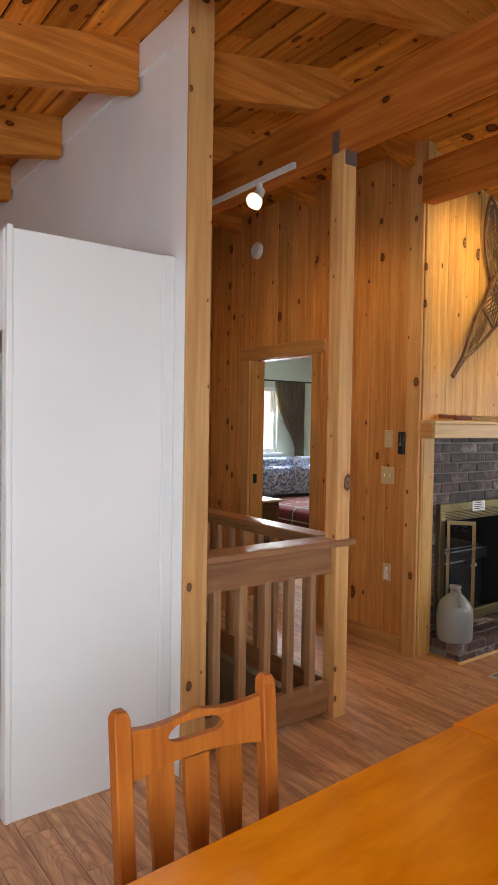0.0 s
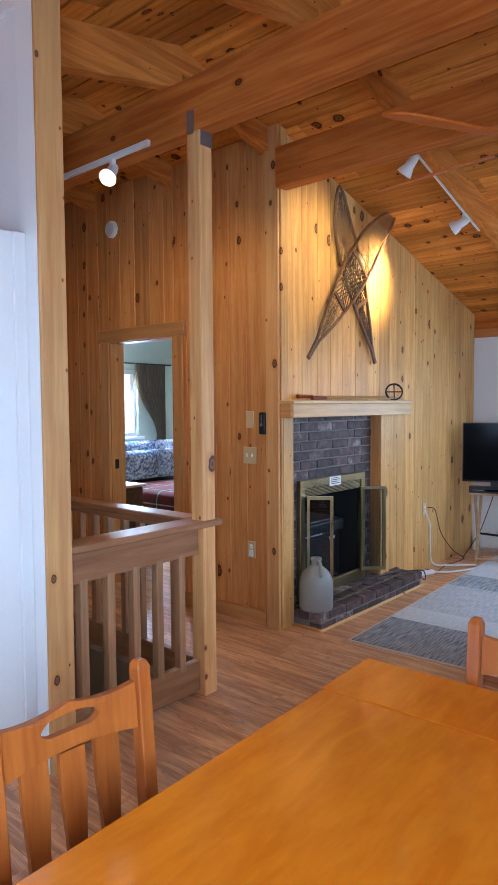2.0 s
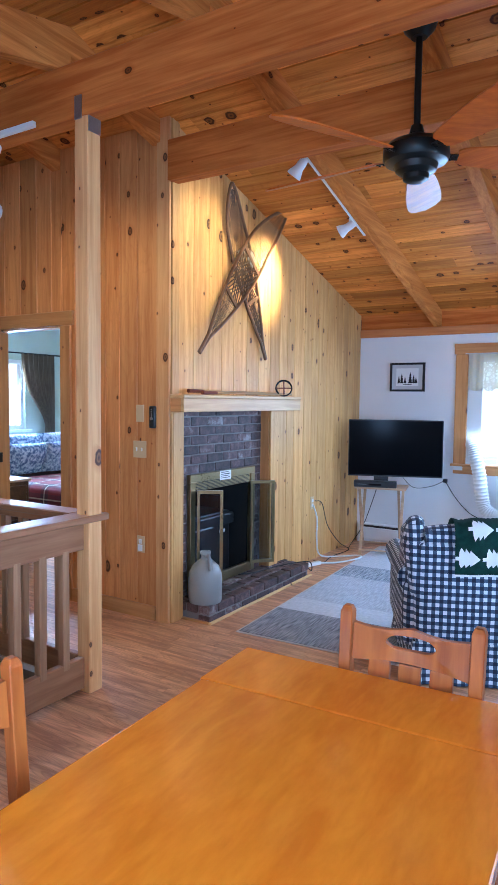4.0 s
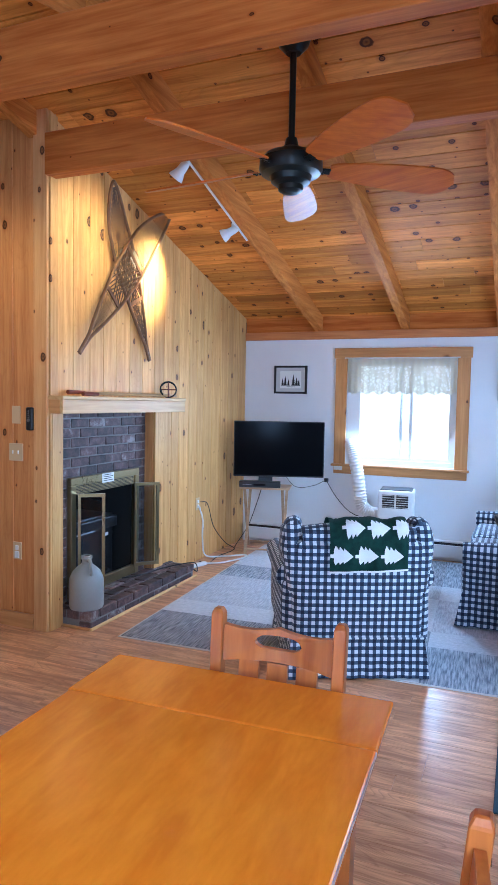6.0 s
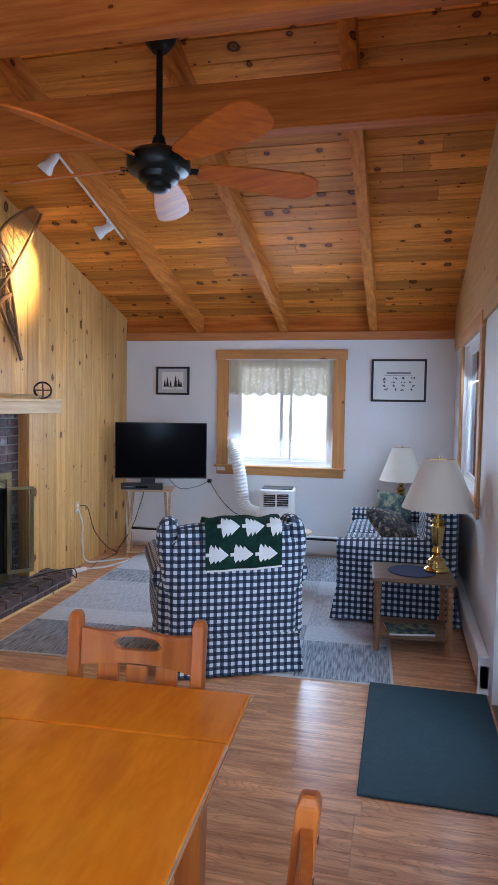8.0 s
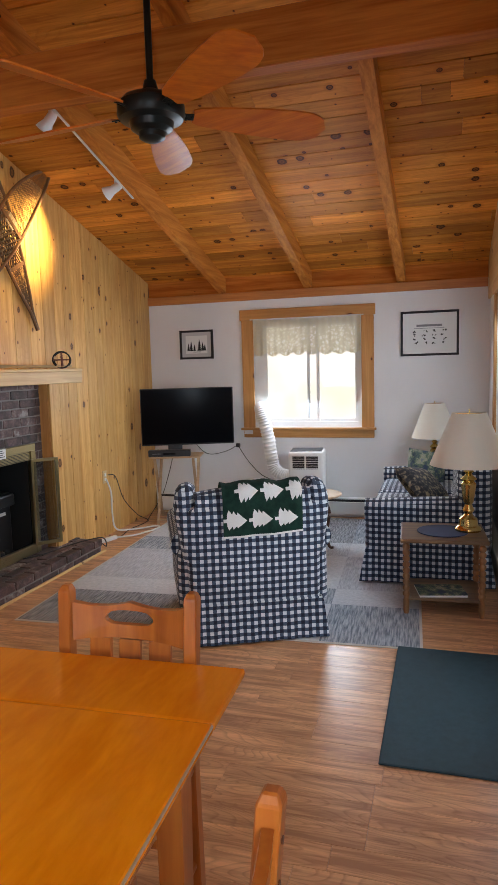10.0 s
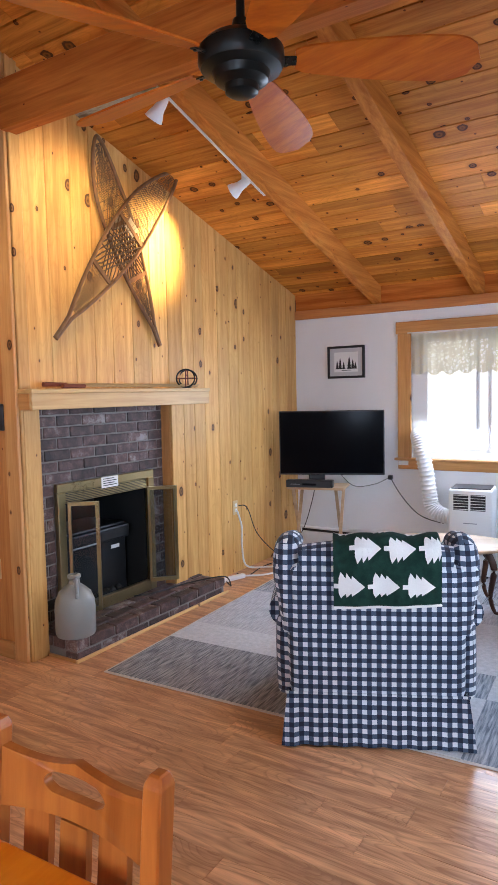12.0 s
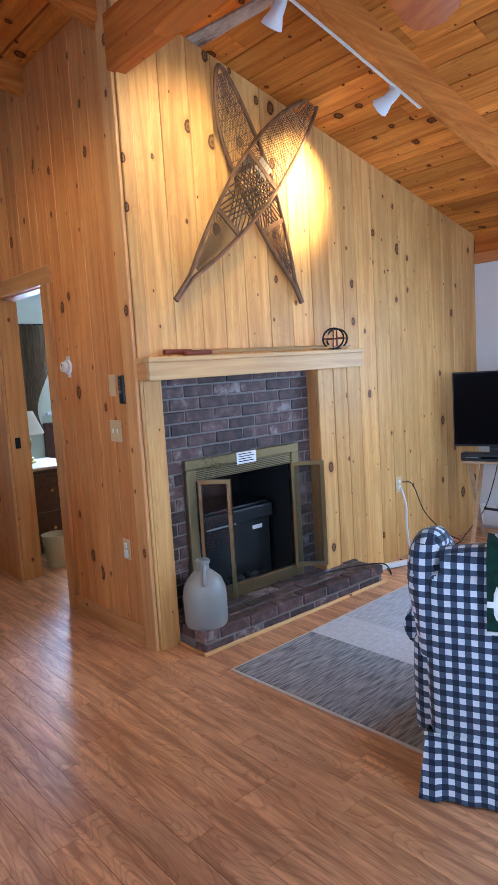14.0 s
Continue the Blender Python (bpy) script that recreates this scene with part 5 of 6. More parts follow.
mag = thing("magazine", "glossy magazine lying on the side table shelf", "magazine", pose(-0.07, 5.11, 0.1125, 0, 0, 12))
part("page_block", one(rbox, -0.14, 0.14, -0.10, 0.10, 0.0, 0.012, 0.001, 1), "paper", mag)
part("cover", one(cuboid, -0.141, 0.141, -0.101, 0.101, 0.0125, 0.014), "tapestry", mag, "printed blue-green cover")
solid("round_placemat", one(lathe, [(0, 0), (0.15, 0), (0.152, 0.003), (0.15, 0.006), (0, 0.006)], 40), "navy", "round navy blue woven placemat on the side table", "placemat",
      m=pose(-0.06, 5.17, 0.4755))


def table_lamp(m, label, s=1.0):
    la = thing("table_lamp", label, "lamp", m, "table lamps")
    body = [(0, 0), (0.072, 0.0), (0.075, 0.012), (0.066, 0.028), (0.055, 0.034), (0.05, 0.075), (0.030, 0.09), (0.022, 0.105), (0.034, 0.125), (0.026, 0.145), (0.020, 0.16), (0.030, 0.18),
            (0.040, 0.26), (0.043, 0.285), (0.03, 0.30), (0.046, 0.315), (0.03, 0.33), (0.016, 0.345), (0.03, 0.36), (0.016, 0.375), (0.01, 0.43), (0, 0.43)]
    part("brass_base", one(lathe, [(r * s, z * s) for r, z in body], 28), "lamp_brass", la, "polished turned brass base", 40)
    bm = bmesh.new()
    lathe(bm, [(0.218 * s, 0.40 * s), (0.095 * s, 0.71 * s), (0.092 * s, 0.71 * s), (0.214 * s, 0.402 * s), (0.218 * s, 0.40 * s)], 40)
    part("shade", bm, "shade", la, "cream fabric cone shade", 40)
    part("harp", one(rod, (0, 0, 0.42 * s), (0, 0, 0.73 * s), 0.004), "lamp_brass", la)
    part("shade_spider", one(rod, (-0.093 * s, 0, 0.705 * s), (0.093 * s, 0, 0.705 * s), 0.003), "lamp_brass", la)
    return la


lamp = table_lamp(pose(0.09, 5.20, 0.482) @ Matrix.Diagonal((1.05, 1.05, 1.012, 1)), "brass table lamp with a cream cone shade, unlit")
stand = thing("corner_table", "small dark wooden table behind the sofa", "side table", pose(-0.10, 7.27, 0) @ Matrix.Diagonal((1, 1, 0.88, 1)))
part("tabletop", one(rbox, -0.2, 0.22, -0.04, 0.17, 0.46, 0.48, 0.004, 1), "oak_dark", stand)
for x in (-0.18, 0.2):
    for y in (-0.02, 0.15):
        part("leg", one(rbox, x - 0.015, x + 0.015, y - 0.015, y + 0.015, 0, 0.46, 0.003, 1), "oak_dark", stand)
copy_thing(lamp, pose(-0.14, 7.29, 0.423) @ Matrix.Diagonal((0.9, 0.9, 1, 1)))

solid("door_mat", one(rbox, -0.282, 0.325, 3.415, 4.49, 0.0045, 0.014, 0.004, 1), "teal", "dark teal ribbed door mat on the wooden floor", "mat")

rug = thing("area_rug", "grey and blue patchwork area rug on the wooden floor", "rug", pose(-2.575, 4.365, 0, 0, 0, 2.6) @ pose(2.575, -4.365, 0))
RX0, RX1, RY0, RY1 = -2.575, -0.15, 4.365, 7.33
part("backing", one(rbox, RX0, RX1, RY0, RY1, 0.004, 0.009, 0.002, 1), "rug_edge", rug, "pale bound edge")
cols = [RX0 + 0.016, -1.36, -0.98, -0.70, RX1 - 0.016]
rows = [RY0 + 0.016, 4.95, 5.24, 6.0, 6.4, RY1 - 0.016]
tones = ((0, 1, 2, 3), (2, 1, 3, 2), (1, 3, 2, 1), (3, 0, 1, 2), (2, 1, 0, 3))
for j in range(5):
    for i in range(4):
        part("rug_patch", one(cuboid, cols[i], cols[i + 1], rows[j], rows[j + 1], 0.0092, 0.0118), "rug_%d" % tones[j][i], rug)

# ---- television corner ----
tv = thing("television", "large flat black television on a folding stand", "television", pose(-2.488, 7.09, 0, 0, 0, 20.9))
part("panel", one(rbox, -0.455, 0.455, -0.02, 0.02, 0.77, 1.33, 0.006, 2), "black", tv)
part("screen", one(cuboid, -0.445, 0.445, -0.0215, -0.0202, 0.785, 1.32), "screen", tv, "glossy black screen")
part("neck", one(rbox, -0.20, -0.06, 0.0, 0.03, 0.675, 0.80, 0.004, 1), "black", tv)
part("foot", one(rbox, -0.24, -0.02, -0.04, 0.07, 0.67, 0.682, 0.004, 1), "black", tv)
tray = thing("tray_table", "folding light wooden tray table under the television", "tray table", pose(-2.62, 7.10, 0, 0, 0, 14))
part("tray", one(rbox, -0.25, 0.25, -0.16, 0.16, 0.648, 0.669, 0.004, 1), "tray_wood", tray)
for x in (-0.19, 0.19):
    for s in (-1, 1):
        part("crossed_leg", one(bar, (x + 0.012 * s, -0.2 * s, 0.0), (x + 0.012 * s, 0.13 * s, 0.648), 0.018, 0.026, (1, 0, 0)), "tray_wood", tray)
part("stretcher", one(rod, (-0.19, -0.19, 0.05), (0.19, -0.19, 0.05), 0.009), "tray_wood", tray)
part("stretcher", one(rod, (-0.19, 0.19, 0.05), (0.19, 0.19, 0.05), 0.009), "tray_wood", tray)
box = thing("disc_player", "slim black disc player on the tray table", "player", pose(-2.64, 6.975, 0.6695, 0, 0, 16))
part("case", one(rbox, -0.205, 0.205, -0.055, 0.03, 0, 0.062, 0.004, 1), "black", box)
part("display", one(cuboid, -0.06, 0.06, -0.0562, -0.0555, 0.018, 0.036), "screen", box)
part("disc_slot", one(cuboid, -0.17, -0.08, -0.0562, -0.0555, 0.026, 0.03), "steel", box)

ac = thing("portable_air_conditioner", "white portable air conditioner with an exhaust hose", "air conditioner", pose(-1.32, 7.24, 0, 0, 0, 6))
part("body", one(rbox, -0.165, 0.165, -0.17, 0.15, 0.03, 0.71, 0.02, 3), "plastic", ac, smooth=40)
part("top_panel", one(rbox, -0.15, 0.15, -0.15, 0.10, 0.708, 0.718, 0.004, 1), "black", ac, "dark control panel")
part("grille_recess", one(cuboid, -0.125, 0.115, -0.1725, -0.1705, 0.545, 0.67), "black", ac)
for i in range(6):
    part("grille_slat", one(rbox, -0.125, 0.115, -0.18, -0.173, 0.552 + 0.022 * i, 0.556 + 0.022 * i, 0.002, 1), "plastic", ac)
part("grille_bar", one(rbox, -0.012, 0.004, -0.181, -0.1735, 0.545, 0.67, 0.002, 1), "plastic", ac)
part("text_line", one(cuboid, -0.05, 0.05, -0.1712, -0.1705, 0.44, 0.447), "steel", ac)
for x in (-0.12, 0.12):
    for y in (-0.12, 0.10):
        part("caster", one(rod, (x - 0.012, y, 0.018), (x + 0.012, y, 0.018), 0.018), "black", ac)
hose_pts = smooth_path([(-1.44, 7.34, 0.44), (-1.57, 7.36, 0.43), (-1.68, 7.375, 0.49), (-1.715, 7.38, 0.62), (-1.745, 7.38, 0.82), (-1.785, 7.38, 0.99), (-1.81, 7.40, 1.07), (-1.835, 7.46, 1.10), (-1.84, 7.53, 1.10)], 16)
bm = bmesh.new()
sweep(bm, hose_pts, [0.060 + (0.008 if i % 3 == 0 else 0) for i in range(len(hose_pts))], 18)
solid("exhaust_hose", bm, "plastic", "white corrugated exhaust hose running to the window", "hose", smooth=50)
solid("window_vent_panel", one(rbox, -1.905, -1.77, YB + 0.012, YB + 0.028, 0.955, 1.93, 0.004, 1), "plastic", "white vent panel in the sliding window", "vent panel")
solid("window_notice", one(rbox, -2.02, -1.93, YB - 0.0235, YB - 0.0205, 0.835, 0.875, 0.001, 1), "paper", "small printed card on the window apron", "card")


def picture(name, label, x0, x1, z0, z1, mat_w, t=0.02):
    """A framed print on the back wall."""
    pic = thing(name, label, "picture")
    y = YB - 0.022
    f = 0.021
    bm = bmesh.new()
    for a, b, c, d in ((x0, x1, z0, z0 + f), (x0, x1, z1 - f, z1), (x0, x0 + f, z0 + f, z1 - f), (x1 - f, x1, z0 + f, z1 - f)):
        cuboid(bm, a, b, y, YB - 0.001, c, d)
    part("frame", bm, "ink", pic, "thin black frame")
    part("mat_board", one(cuboid, x0 + f, x1 - f, y + 0.010, y + 0.014, z0 + f, z1 - f), "print_grey" if mat_w else "paper", pic)
    return pic


pic = picture("framed_print", "small black framed print of dark pine trees", -2.70, -2.335, 1.615, 1.91, True)
y = YB - 0.0135
part("sheet", one(cuboid, -2.635, -2.40, y - 0.0005, y, 1.672, 1.853), "paper", pic)
bm = bmesh.new()
for x, z0, h, w in ((-2.605, 1.70, 0.075, 0.03), (-2.575, 1.70, 0.10, 0.035), (-2.54, 1.70, 0.065, 0.03), (-2.485, 1.70, 0.115, 0.04), (-2.45, 1.70, 0.085, 0.035), (-2.425, 1.70, 0.06, 0.03)):
    for i in range(4):
        z = z0 + h * i / 4.6
        k = w * (1 - i * 0.2) / 1.6
        v = [bm.verts.new(p) for p in ((x - k, y - 0.002, z), (x + k, y - 0.002, z), (x, y - 0.002, z + h * 0.36))]
        u = [bm.verts.new((p.co.x, y - 0.001, p.co.z)) for p in v]
        bm.faces.new(v)
        bm.faces.new(u[::-1])
part("tree_silhouette", bm, "ink", pic, "black pine tree silhouettes")
part("caption_bar", one(cuboid, -2.56, -2.47, y - 0.002, y - 0.001, 1.685, 1.690), "ink", pic)
pic = picture("framed_print", "wide black framed print with rows of small dark marks", -0.455, 0.07, 1.575, 1.99, False)
part("caption_bar", one(cuboid, -0.31, -0.08, y - 0.002, y - 0.001, 1.845, 1.865), "ink_soft", pic)
part("caption_bar", one(cuboid, -0.33, -0.06, y - 0.002, y - 0.001, 1.828, 1.832), "ink_soft", pic)
pr = random.Random(3)
for i in range(16):
    cx, cz = -0.32 + 0.085 * (i % 4) + pr.uniform(-0.01, 0.01), 1.80 - 0.035 * (i // 4) + pr.uniform(-0.006, 0.006)
    bm = bmesh.new()
    for k in range(5):
        px, pz, r = cx + pr.uniform(-0.015, 0.015), cz + pr.uniform(-0.008, 0.008), pr.uniform(0.003, 0.006)
        ring = [bm.verts.new((px + r * math.cos(a), y - 0.002, pz + r * 1.3 * math.sin(a))) for a in [2 * math.pi * j / 8 for j in range(8)]]
        bm.faces.new(ring)
    part("print_mark", bm, "ink", pic)

# lace valance
val = thing("lace_valance", "short cream lace curtain across the window top", "curtain")
for a, b, seed in ((-1.90, -1.36, 1), (-1.37, -0.83, 5)):
    bm = bmesh.new()
    n = 60
    g = []
    for j in range(15):
        f = j / 14
        row = []
        for i in range(n + 1):
            u = i / n
            drop = 0.325 + 0.035 * abs(math.sin(u * math.pi * 4))
            row.append(bm.verts.new((a + (b - a) * u, YB - 0.035 + 0.008 * math.sin(u * 50 + seed) * (0.4 + f), 1.985 - drop * f - 0.012 * math.sin(math.pi * u))))
        g.append(row)
    for p, q in zip(g, g[1:]):
        for i in range(n):
            bm.faces.new((p[i], p[i + 1], q[i + 1], q[i]))
    part("lace_panel", bm, "lace", val, smooth=60)
part("curtain_rod", one(rod, (-1.93, YB - 0.035, 1.985), (-0.80, YB - 0.035, 1.985), 0.005), "plastic", val)


# baseboard heaters
def heater(name, m, ln):
    h = thing(name, "low white metal baseboard heater along the wall", "heater", m)
    part("cover", one(rbox, 0, ln, -0.055, -0.003, 0.035, 0.165, 0.005, 1), "enamel", h)
    part("top_hood", one(rbox, 0, ln, -0.06, -0.003, 0.19, 0.205, 0.004, 1), "enamel", h)
    part("slot", one(cuboid, 0.004, ln - 0.004, -0.045, -0.004, 0.165, 0.19), "black", h)
    for x in (0, ln - 0.03):
        part("end_cap", one(rbox, x, x + 0.03, -0.062, -0.002, 0.0, 0.21, 0.004, 1), "enamel", h)
    return h


heater("baseboard_heater", pose(XF + 0.03, YB, 0), 3.28)
heater("baseboard_heater", pose(XR, 7.40, 0, 0, 0, -90), 2.9)

# coffee table
ct = thing("coffee_table", "oval wooden coffee table with curved dark legs", "coffee table", pose(-1.31, 6.35, 0.012, 0, 0, 20))
bm = bmesh.new()
lathe(bm, [(0, 0.41), (0.44, 0.41), (0.455, 0.42), (0.455, 0.43), (0.44, 0.437), (0, 0.437)], 48)
for v in bm.verts:
    v.co.y *= 0.62
part("tabletop", bm, "tray_wood", ct, smooth=40)
for sx in (-1, 1):
    for sy in (-1, 1):
        bm = bmesh.new()
        sweep(bm, smooth_path([(sx * 0.27, sy * 0.15, 0.41), (sx * 0.31, sy * 0.18, 0.30), (sx * 0.29, sy * 0.165, 0.12), (sx * 0.315, sy * 0.18, 0.02), (sx * 0.345, sy * 0.195, 0.012)], 5),
              [0.026 - 0.015 * min(1, i / 16) for i in range(21)], 10)
        part("cabriole_leg", bm, "walnut", ct, smooth=50)

# ---- ceiling fan ----
fan = thing("ceiling_fan", "black ceiling fan with five reddish wooden blades", "fan", pose(-1.297, 3.867, 0.218))
part("canopy", one(lathe, [(0, 3.036), (0.085, 3.036), (0.087, 3.016), (0.07, 2.965), (0.036, 2.93), (0, 2.93)], 28), "iron", fan, smooth=40)
part("down_rod", one(rod, (0, 0, 2.50), (0, 0, 2.94), 0.0155, n=16), "iron", fan, smooth=40)
part("motor", one(lathe, [(0, 2.545), (0.026, 2.545), (0.036, 2.505), (0.07, 2.485), (0.124, 2.465), (0.148, 2.44), (0.15, 2.40), (0.139, 2.38), (0.10, 2.368), (0.092, 2.342), (0.071, 2.328),
     (0.06, 2.326), (0.057, 2.304), (0.036, 2.292), (0, 2.29)], 40), "iron", fan, "oiled black motor housing", 35)
for k, deg in enumerate((-40, 31, 104, 177, 246)):
    bm = bmesh.new()
    n = 22
    r0, r1 = 0.185, 0.815
    outline = []
    for i in range(n + 1):
        u = i / n
        hw = 0.050 + 0.045 * math.sin(min(1, u / 0.75) * math.pi / 2)
        if u > 0.78:
            hw *= math.sqrt(max(0, 1 - ((u - 0.78) / 0.22) ** 2.4))
        if u < 0.05:
            hw *= 0.75 + 5 * u
        outline.append((r0 + (r1 - r0) * u, hw))
    tops = []
    for dz in (0.004, -0.004):
        rows_ = [[bm.verts.new((x, s * max(hw, 0.001), dz)) for s in (-1, -0.5, 0, 0.5, 1)] for x, hw in outline]
        tops.append(rows_)
        for a, b in zip(rows_, rows_[1:]):
            for i in range(4):
                bm.faces.new((a[i], a[i + 1], b[i + 1], b[i]))
    for s in (0, 4):
        for i in range(n):
            bm.faces.new((tops[0][i][s], tops[0][i + 1][s], tops[1][i + 1][s], tops[1][i][s]))
    for i in (0, n):
        for j in range(4):
            bm.faces.new((tops[0][i][j], tops[0][i][j + 1], tops[1][i][j + 1], tops[1][i][j]))
    bm.transform(pose(0, 0, 2.415, 0, 0, deg) @ pose(0, 0, 0, -18.5, 1.5, 0))
    blade = part("blade", bm, "blade", fan, "reddish wooden fan blade", 40)
    bm = bmesh.new()
    bar(bm, (0.10, 0, -0.008), (0.19, 0, -0.006), 0.036, 0.005)
    for x, yy in ((0.155, 0.011), (0.155, -0.011), (0.18, 0)):
        rod(bm, (x, yy, -0.014), (x, yy, -0.004), 0.006, n=8)
    bm.transform(pose(0, 0, 2.415, 0, 0, deg) @ pose(0, 0, 0, -18.5, 1.5, 0))
    part("blade_iron", bm, "iron", blade)


# ---- track lights ----
def track_head(tr, stem, aim, lit=True):
    s, a = Vector(stem), Vector(aim)
    d = (a - s).normalized()
    c = s + Vector((0, 0, -0.055)) + d * 0.02
    rot = d.to_track_quat("Z", "Y").to_matrix().to_4x4()
    part("stem", one(rbox, s.x - 0.014, s.x + 0.014, s.y - 0.014, s.y + 0.014, s.z - 0.05, s.z, 0.003, 1), "plastic", tr)
    bm = bmesh.new()
    lathe(bm, [(0, -0.055), (0.024, -0.05), (0.029, -0.02), (0.031, 0.02), (0.045, 0.055), (0.050, 0.075), (0.046, 0.075), (0.040, 0.055), (0.02, 0.03), (0, 0.03)], 28)
    bm.transform(Matrix.Translation(c) @ rot)
    head = part("spot_head", bm, "plastic", tr, "white spotlight head", 40)
    bm = bmesh.new()
    lathe(bm, [(0, 0.071), (0.03, 0.069), (0.043, 0.064), (0.036, 0.05), (0, 0.045)], 24)
    bm.transform(Matrix.Translation(c) @ rot)
    part("bulb", bm, "lens", head, "glowing warm bulb", 40)
    return c + d * 0.085


tr = thing("track_light", "white track light with two lit spots along a rafter", "track light")
part("track", one(bar, (-2.272, 4.60, ceil_z(4.60) - 0.140), (-2.272, 5.66, ceil_z(5.66) - 0.140), 0.016, 0.02, (0, 0, 1)), "plastic", tr)
track_head(tr, (-2.30, 4.67, 3.075), (-2.95, 4.69, 2.37))
track_head(tr, (-2.30, 5.46, 2.865), (-3.02, 5.40, 2.52))
tr = thing("track_light", "white track light with a lit spot under the ridge beam", "track light")
part("track", one(rbox, -4.30, -3.06, 3.175, 3.199, 2.88, 2.91, 0.003, 1), "plastic", tr)
track_head(tr, (-3.37, 3.187, 2.881), (-3.05, 2.55, 2.20))

# ---- switches, outlets, cords ----
def plate(name, label, x, z, w, h, extra, axis="y", y=0):
    pl = thing(name, label, "switch", pose(x, YS, z) if axis == "y" else pose(XF, y, z, 0, 0, 90))
    part("plate", one(rbox, -w / 2, w / 2, -0.007, -0.0005, -h / 2, h / 2, 0.002, 1), "ivory", pl)
    for dx, dz, a, b in extra:
        part("toggle", one(rbox, dx - a, dx + a, -0.014, -0.007, dz - b, dz + b, 0.002, 1), "plastic", pl)
    return pl


plate("light_switch", "ivory double light switch plate on the pine wall", -3.297, 1.165, 0.115, 0.115, ((-0.023, 0, 0.005, 0.012), (0.023, 0, 0.005, 0.012)))
plate("light_switch", "plain ivory wall plate on the pine wall", -3.295, 1.41, 0.07, 0.115, ())
plate("wall_outlet", "ivory outlet plate with a white plug-in light", -3.287, 0.512, 0.07, 0.115, ((0, 0.02, 0.012, 0.016), (0, -0.025, 0.018, 0.022)))
plate("wall_outlet", "ivory outlet plate with plugs on the pine wall", 0, 0.55, 0.07, 0.115, ((0, 0.02, 0.014, 0.014), (0, -0.022, 0.014, 0.014)), "x", 6.38)
rem = thing("remote_control", "black fan remote in a wall cradle", "remote", pose(-3.172, YS, 1.387))
part("body", one(rbox, -0.028, 0.028, -0.03, -0.001, -0.075, 0.075, 0.012, 3), "black", rem, smooth=50)
for i in range(4):
    part("button", one(rod, (0, -0.033, 0.05 - 0.014 * i), (0, -0.03, 0.05 - 0.014 * i), 0.005), "steel", rem)
part("button", one(rod, (0, -0.034, -0.01), (0, -0.03, -0.01), 0.011), "steel", rem)
det = solid("smoke_detector", one(lathe, [(0, 0), (0.068, 0), (0.068, 0.018), (0.055, 0.034), (0.03, 0.038), (0, 0.038)], 32), "plastic", "round white smoke detector high on the pine wall", "smoke detector",
            smooth=40, m=pose(-4.775, YS, 2.955, 90, 0, 0))
dial = thing("thermostat", "round white dial thermostat beside the door casing", "thermostat", pose(-3.80, YS, 1.53))
bm = one(lathe, [(0, 0), (0.042, 0), (0.042, 0.016), (0.03, 0.02), (0.029, 0.042), (0.024, 0.046), (0, 0.046)], 32)
bm.transform(pose(0, 0, 0, 90, 0, 0))
part("dial", bm, "plastic", dial, smooth=40)
part("plate", one(rbox, -0.022, 0.022, -0.004, -0.0005, -0.062, 0.062, 0.002, 1), "plastic", dial)
part("pointer", one(cuboid, -0.004, 0.004, -0.0475, -0.0465, 0.005, 0.02), "ink", dial)

strip = thing("power_strip", "white power strip with cords on the floor by the hearth", "power strip")
bm = one(rbox, -0.02, 0.02, -0.12, 0.12, 0.0, 0.035, 0.008, 2)
bm.transform(pose(-2.93, 6.16, 0.005, 0, 0, -18))
part("body", bm, "plastic", strip)


def cord(owner, pts, mat, label, r=0.005):
    bm = bmesh.new()
    sweep(bm, smooth_path(pts, 10), r, 8)
    bm.transform(owner.matrix_basis.inverted())
    part("power_cord", bm, mat, owner, label, 60)


cord(strip, [(-3.02, 6.38, 0.53), (-2.985, 6.39, 0.40), (-2.99, 6.40, 0.22), (-2.98, 6.45, 0.05), (-2.88, 6.62, 0.012), (-2.70, 6.74, 0.022), (-2.66, 6.62, 0.022), (-2.78, 6.40, 0.012), (-2.90, 6.26, 0.02)], "cord_w", "white power cord", 0.008)
cord(strip, [(-3.01, 6.39, 0.57), (-2.97, 6.46, 0.54), (-2.98, 6.62, 0.30), (-2.96, 6.85, 0.10), (-2.90, 6.95, 0.015), (-2.92, 6.6, 0.012), (-2.88, 6.3, 0.012), (-2.93, 6.22, 0.045)], "cord_b", "thin black power cord", 0.004)
cord(insert, [(-3.06, 5.15, 0.135), (-2.99, 5.30, 0.132), (-2.95, 5.55, 0.13), (-2.87, 5.75, 0.132), (-2.80, 5.88, 0.12), (-2.84, 6.0, 0.014), (-2.92, 6.06, 0.02)], "cord_b", "black power cord", 0.005)
cord(ac, [(-2.09, 7.46, 0.72), (-1.98, 7.45, 0.56), (-1.83, 7.43, 0.42), (-1.66, 7.42, 0.365), (-1.46, 7.34, 0.37)], "cord_b", "black power cord", 0.004)
cord(tv, [(-2.45, 7.13, 0.80), (-2.35, 7.25, 0.66), (-2.22, 7.42, 0.66), (-2.1, 7.47, 0.72)], "cord_b", "thin grey cord", 0.003)
cord(tv, [(-2.7, 7.2, 0.66), (-2.80, 7.30, 0.45), (-2.9, 7.32, 0.2), (-2.95, 7.1, 0.02), (-2.9, 6.96, 0.012)], "cord_b", "black power cord", 0.004)
solid("wall_plug", one(rbox, -2.115, -2.075, YB - 0.04, YB - 0.001, 0.70, 0.74, 0.006, 2), "black", "black plug in the white wall outlet", "plug")

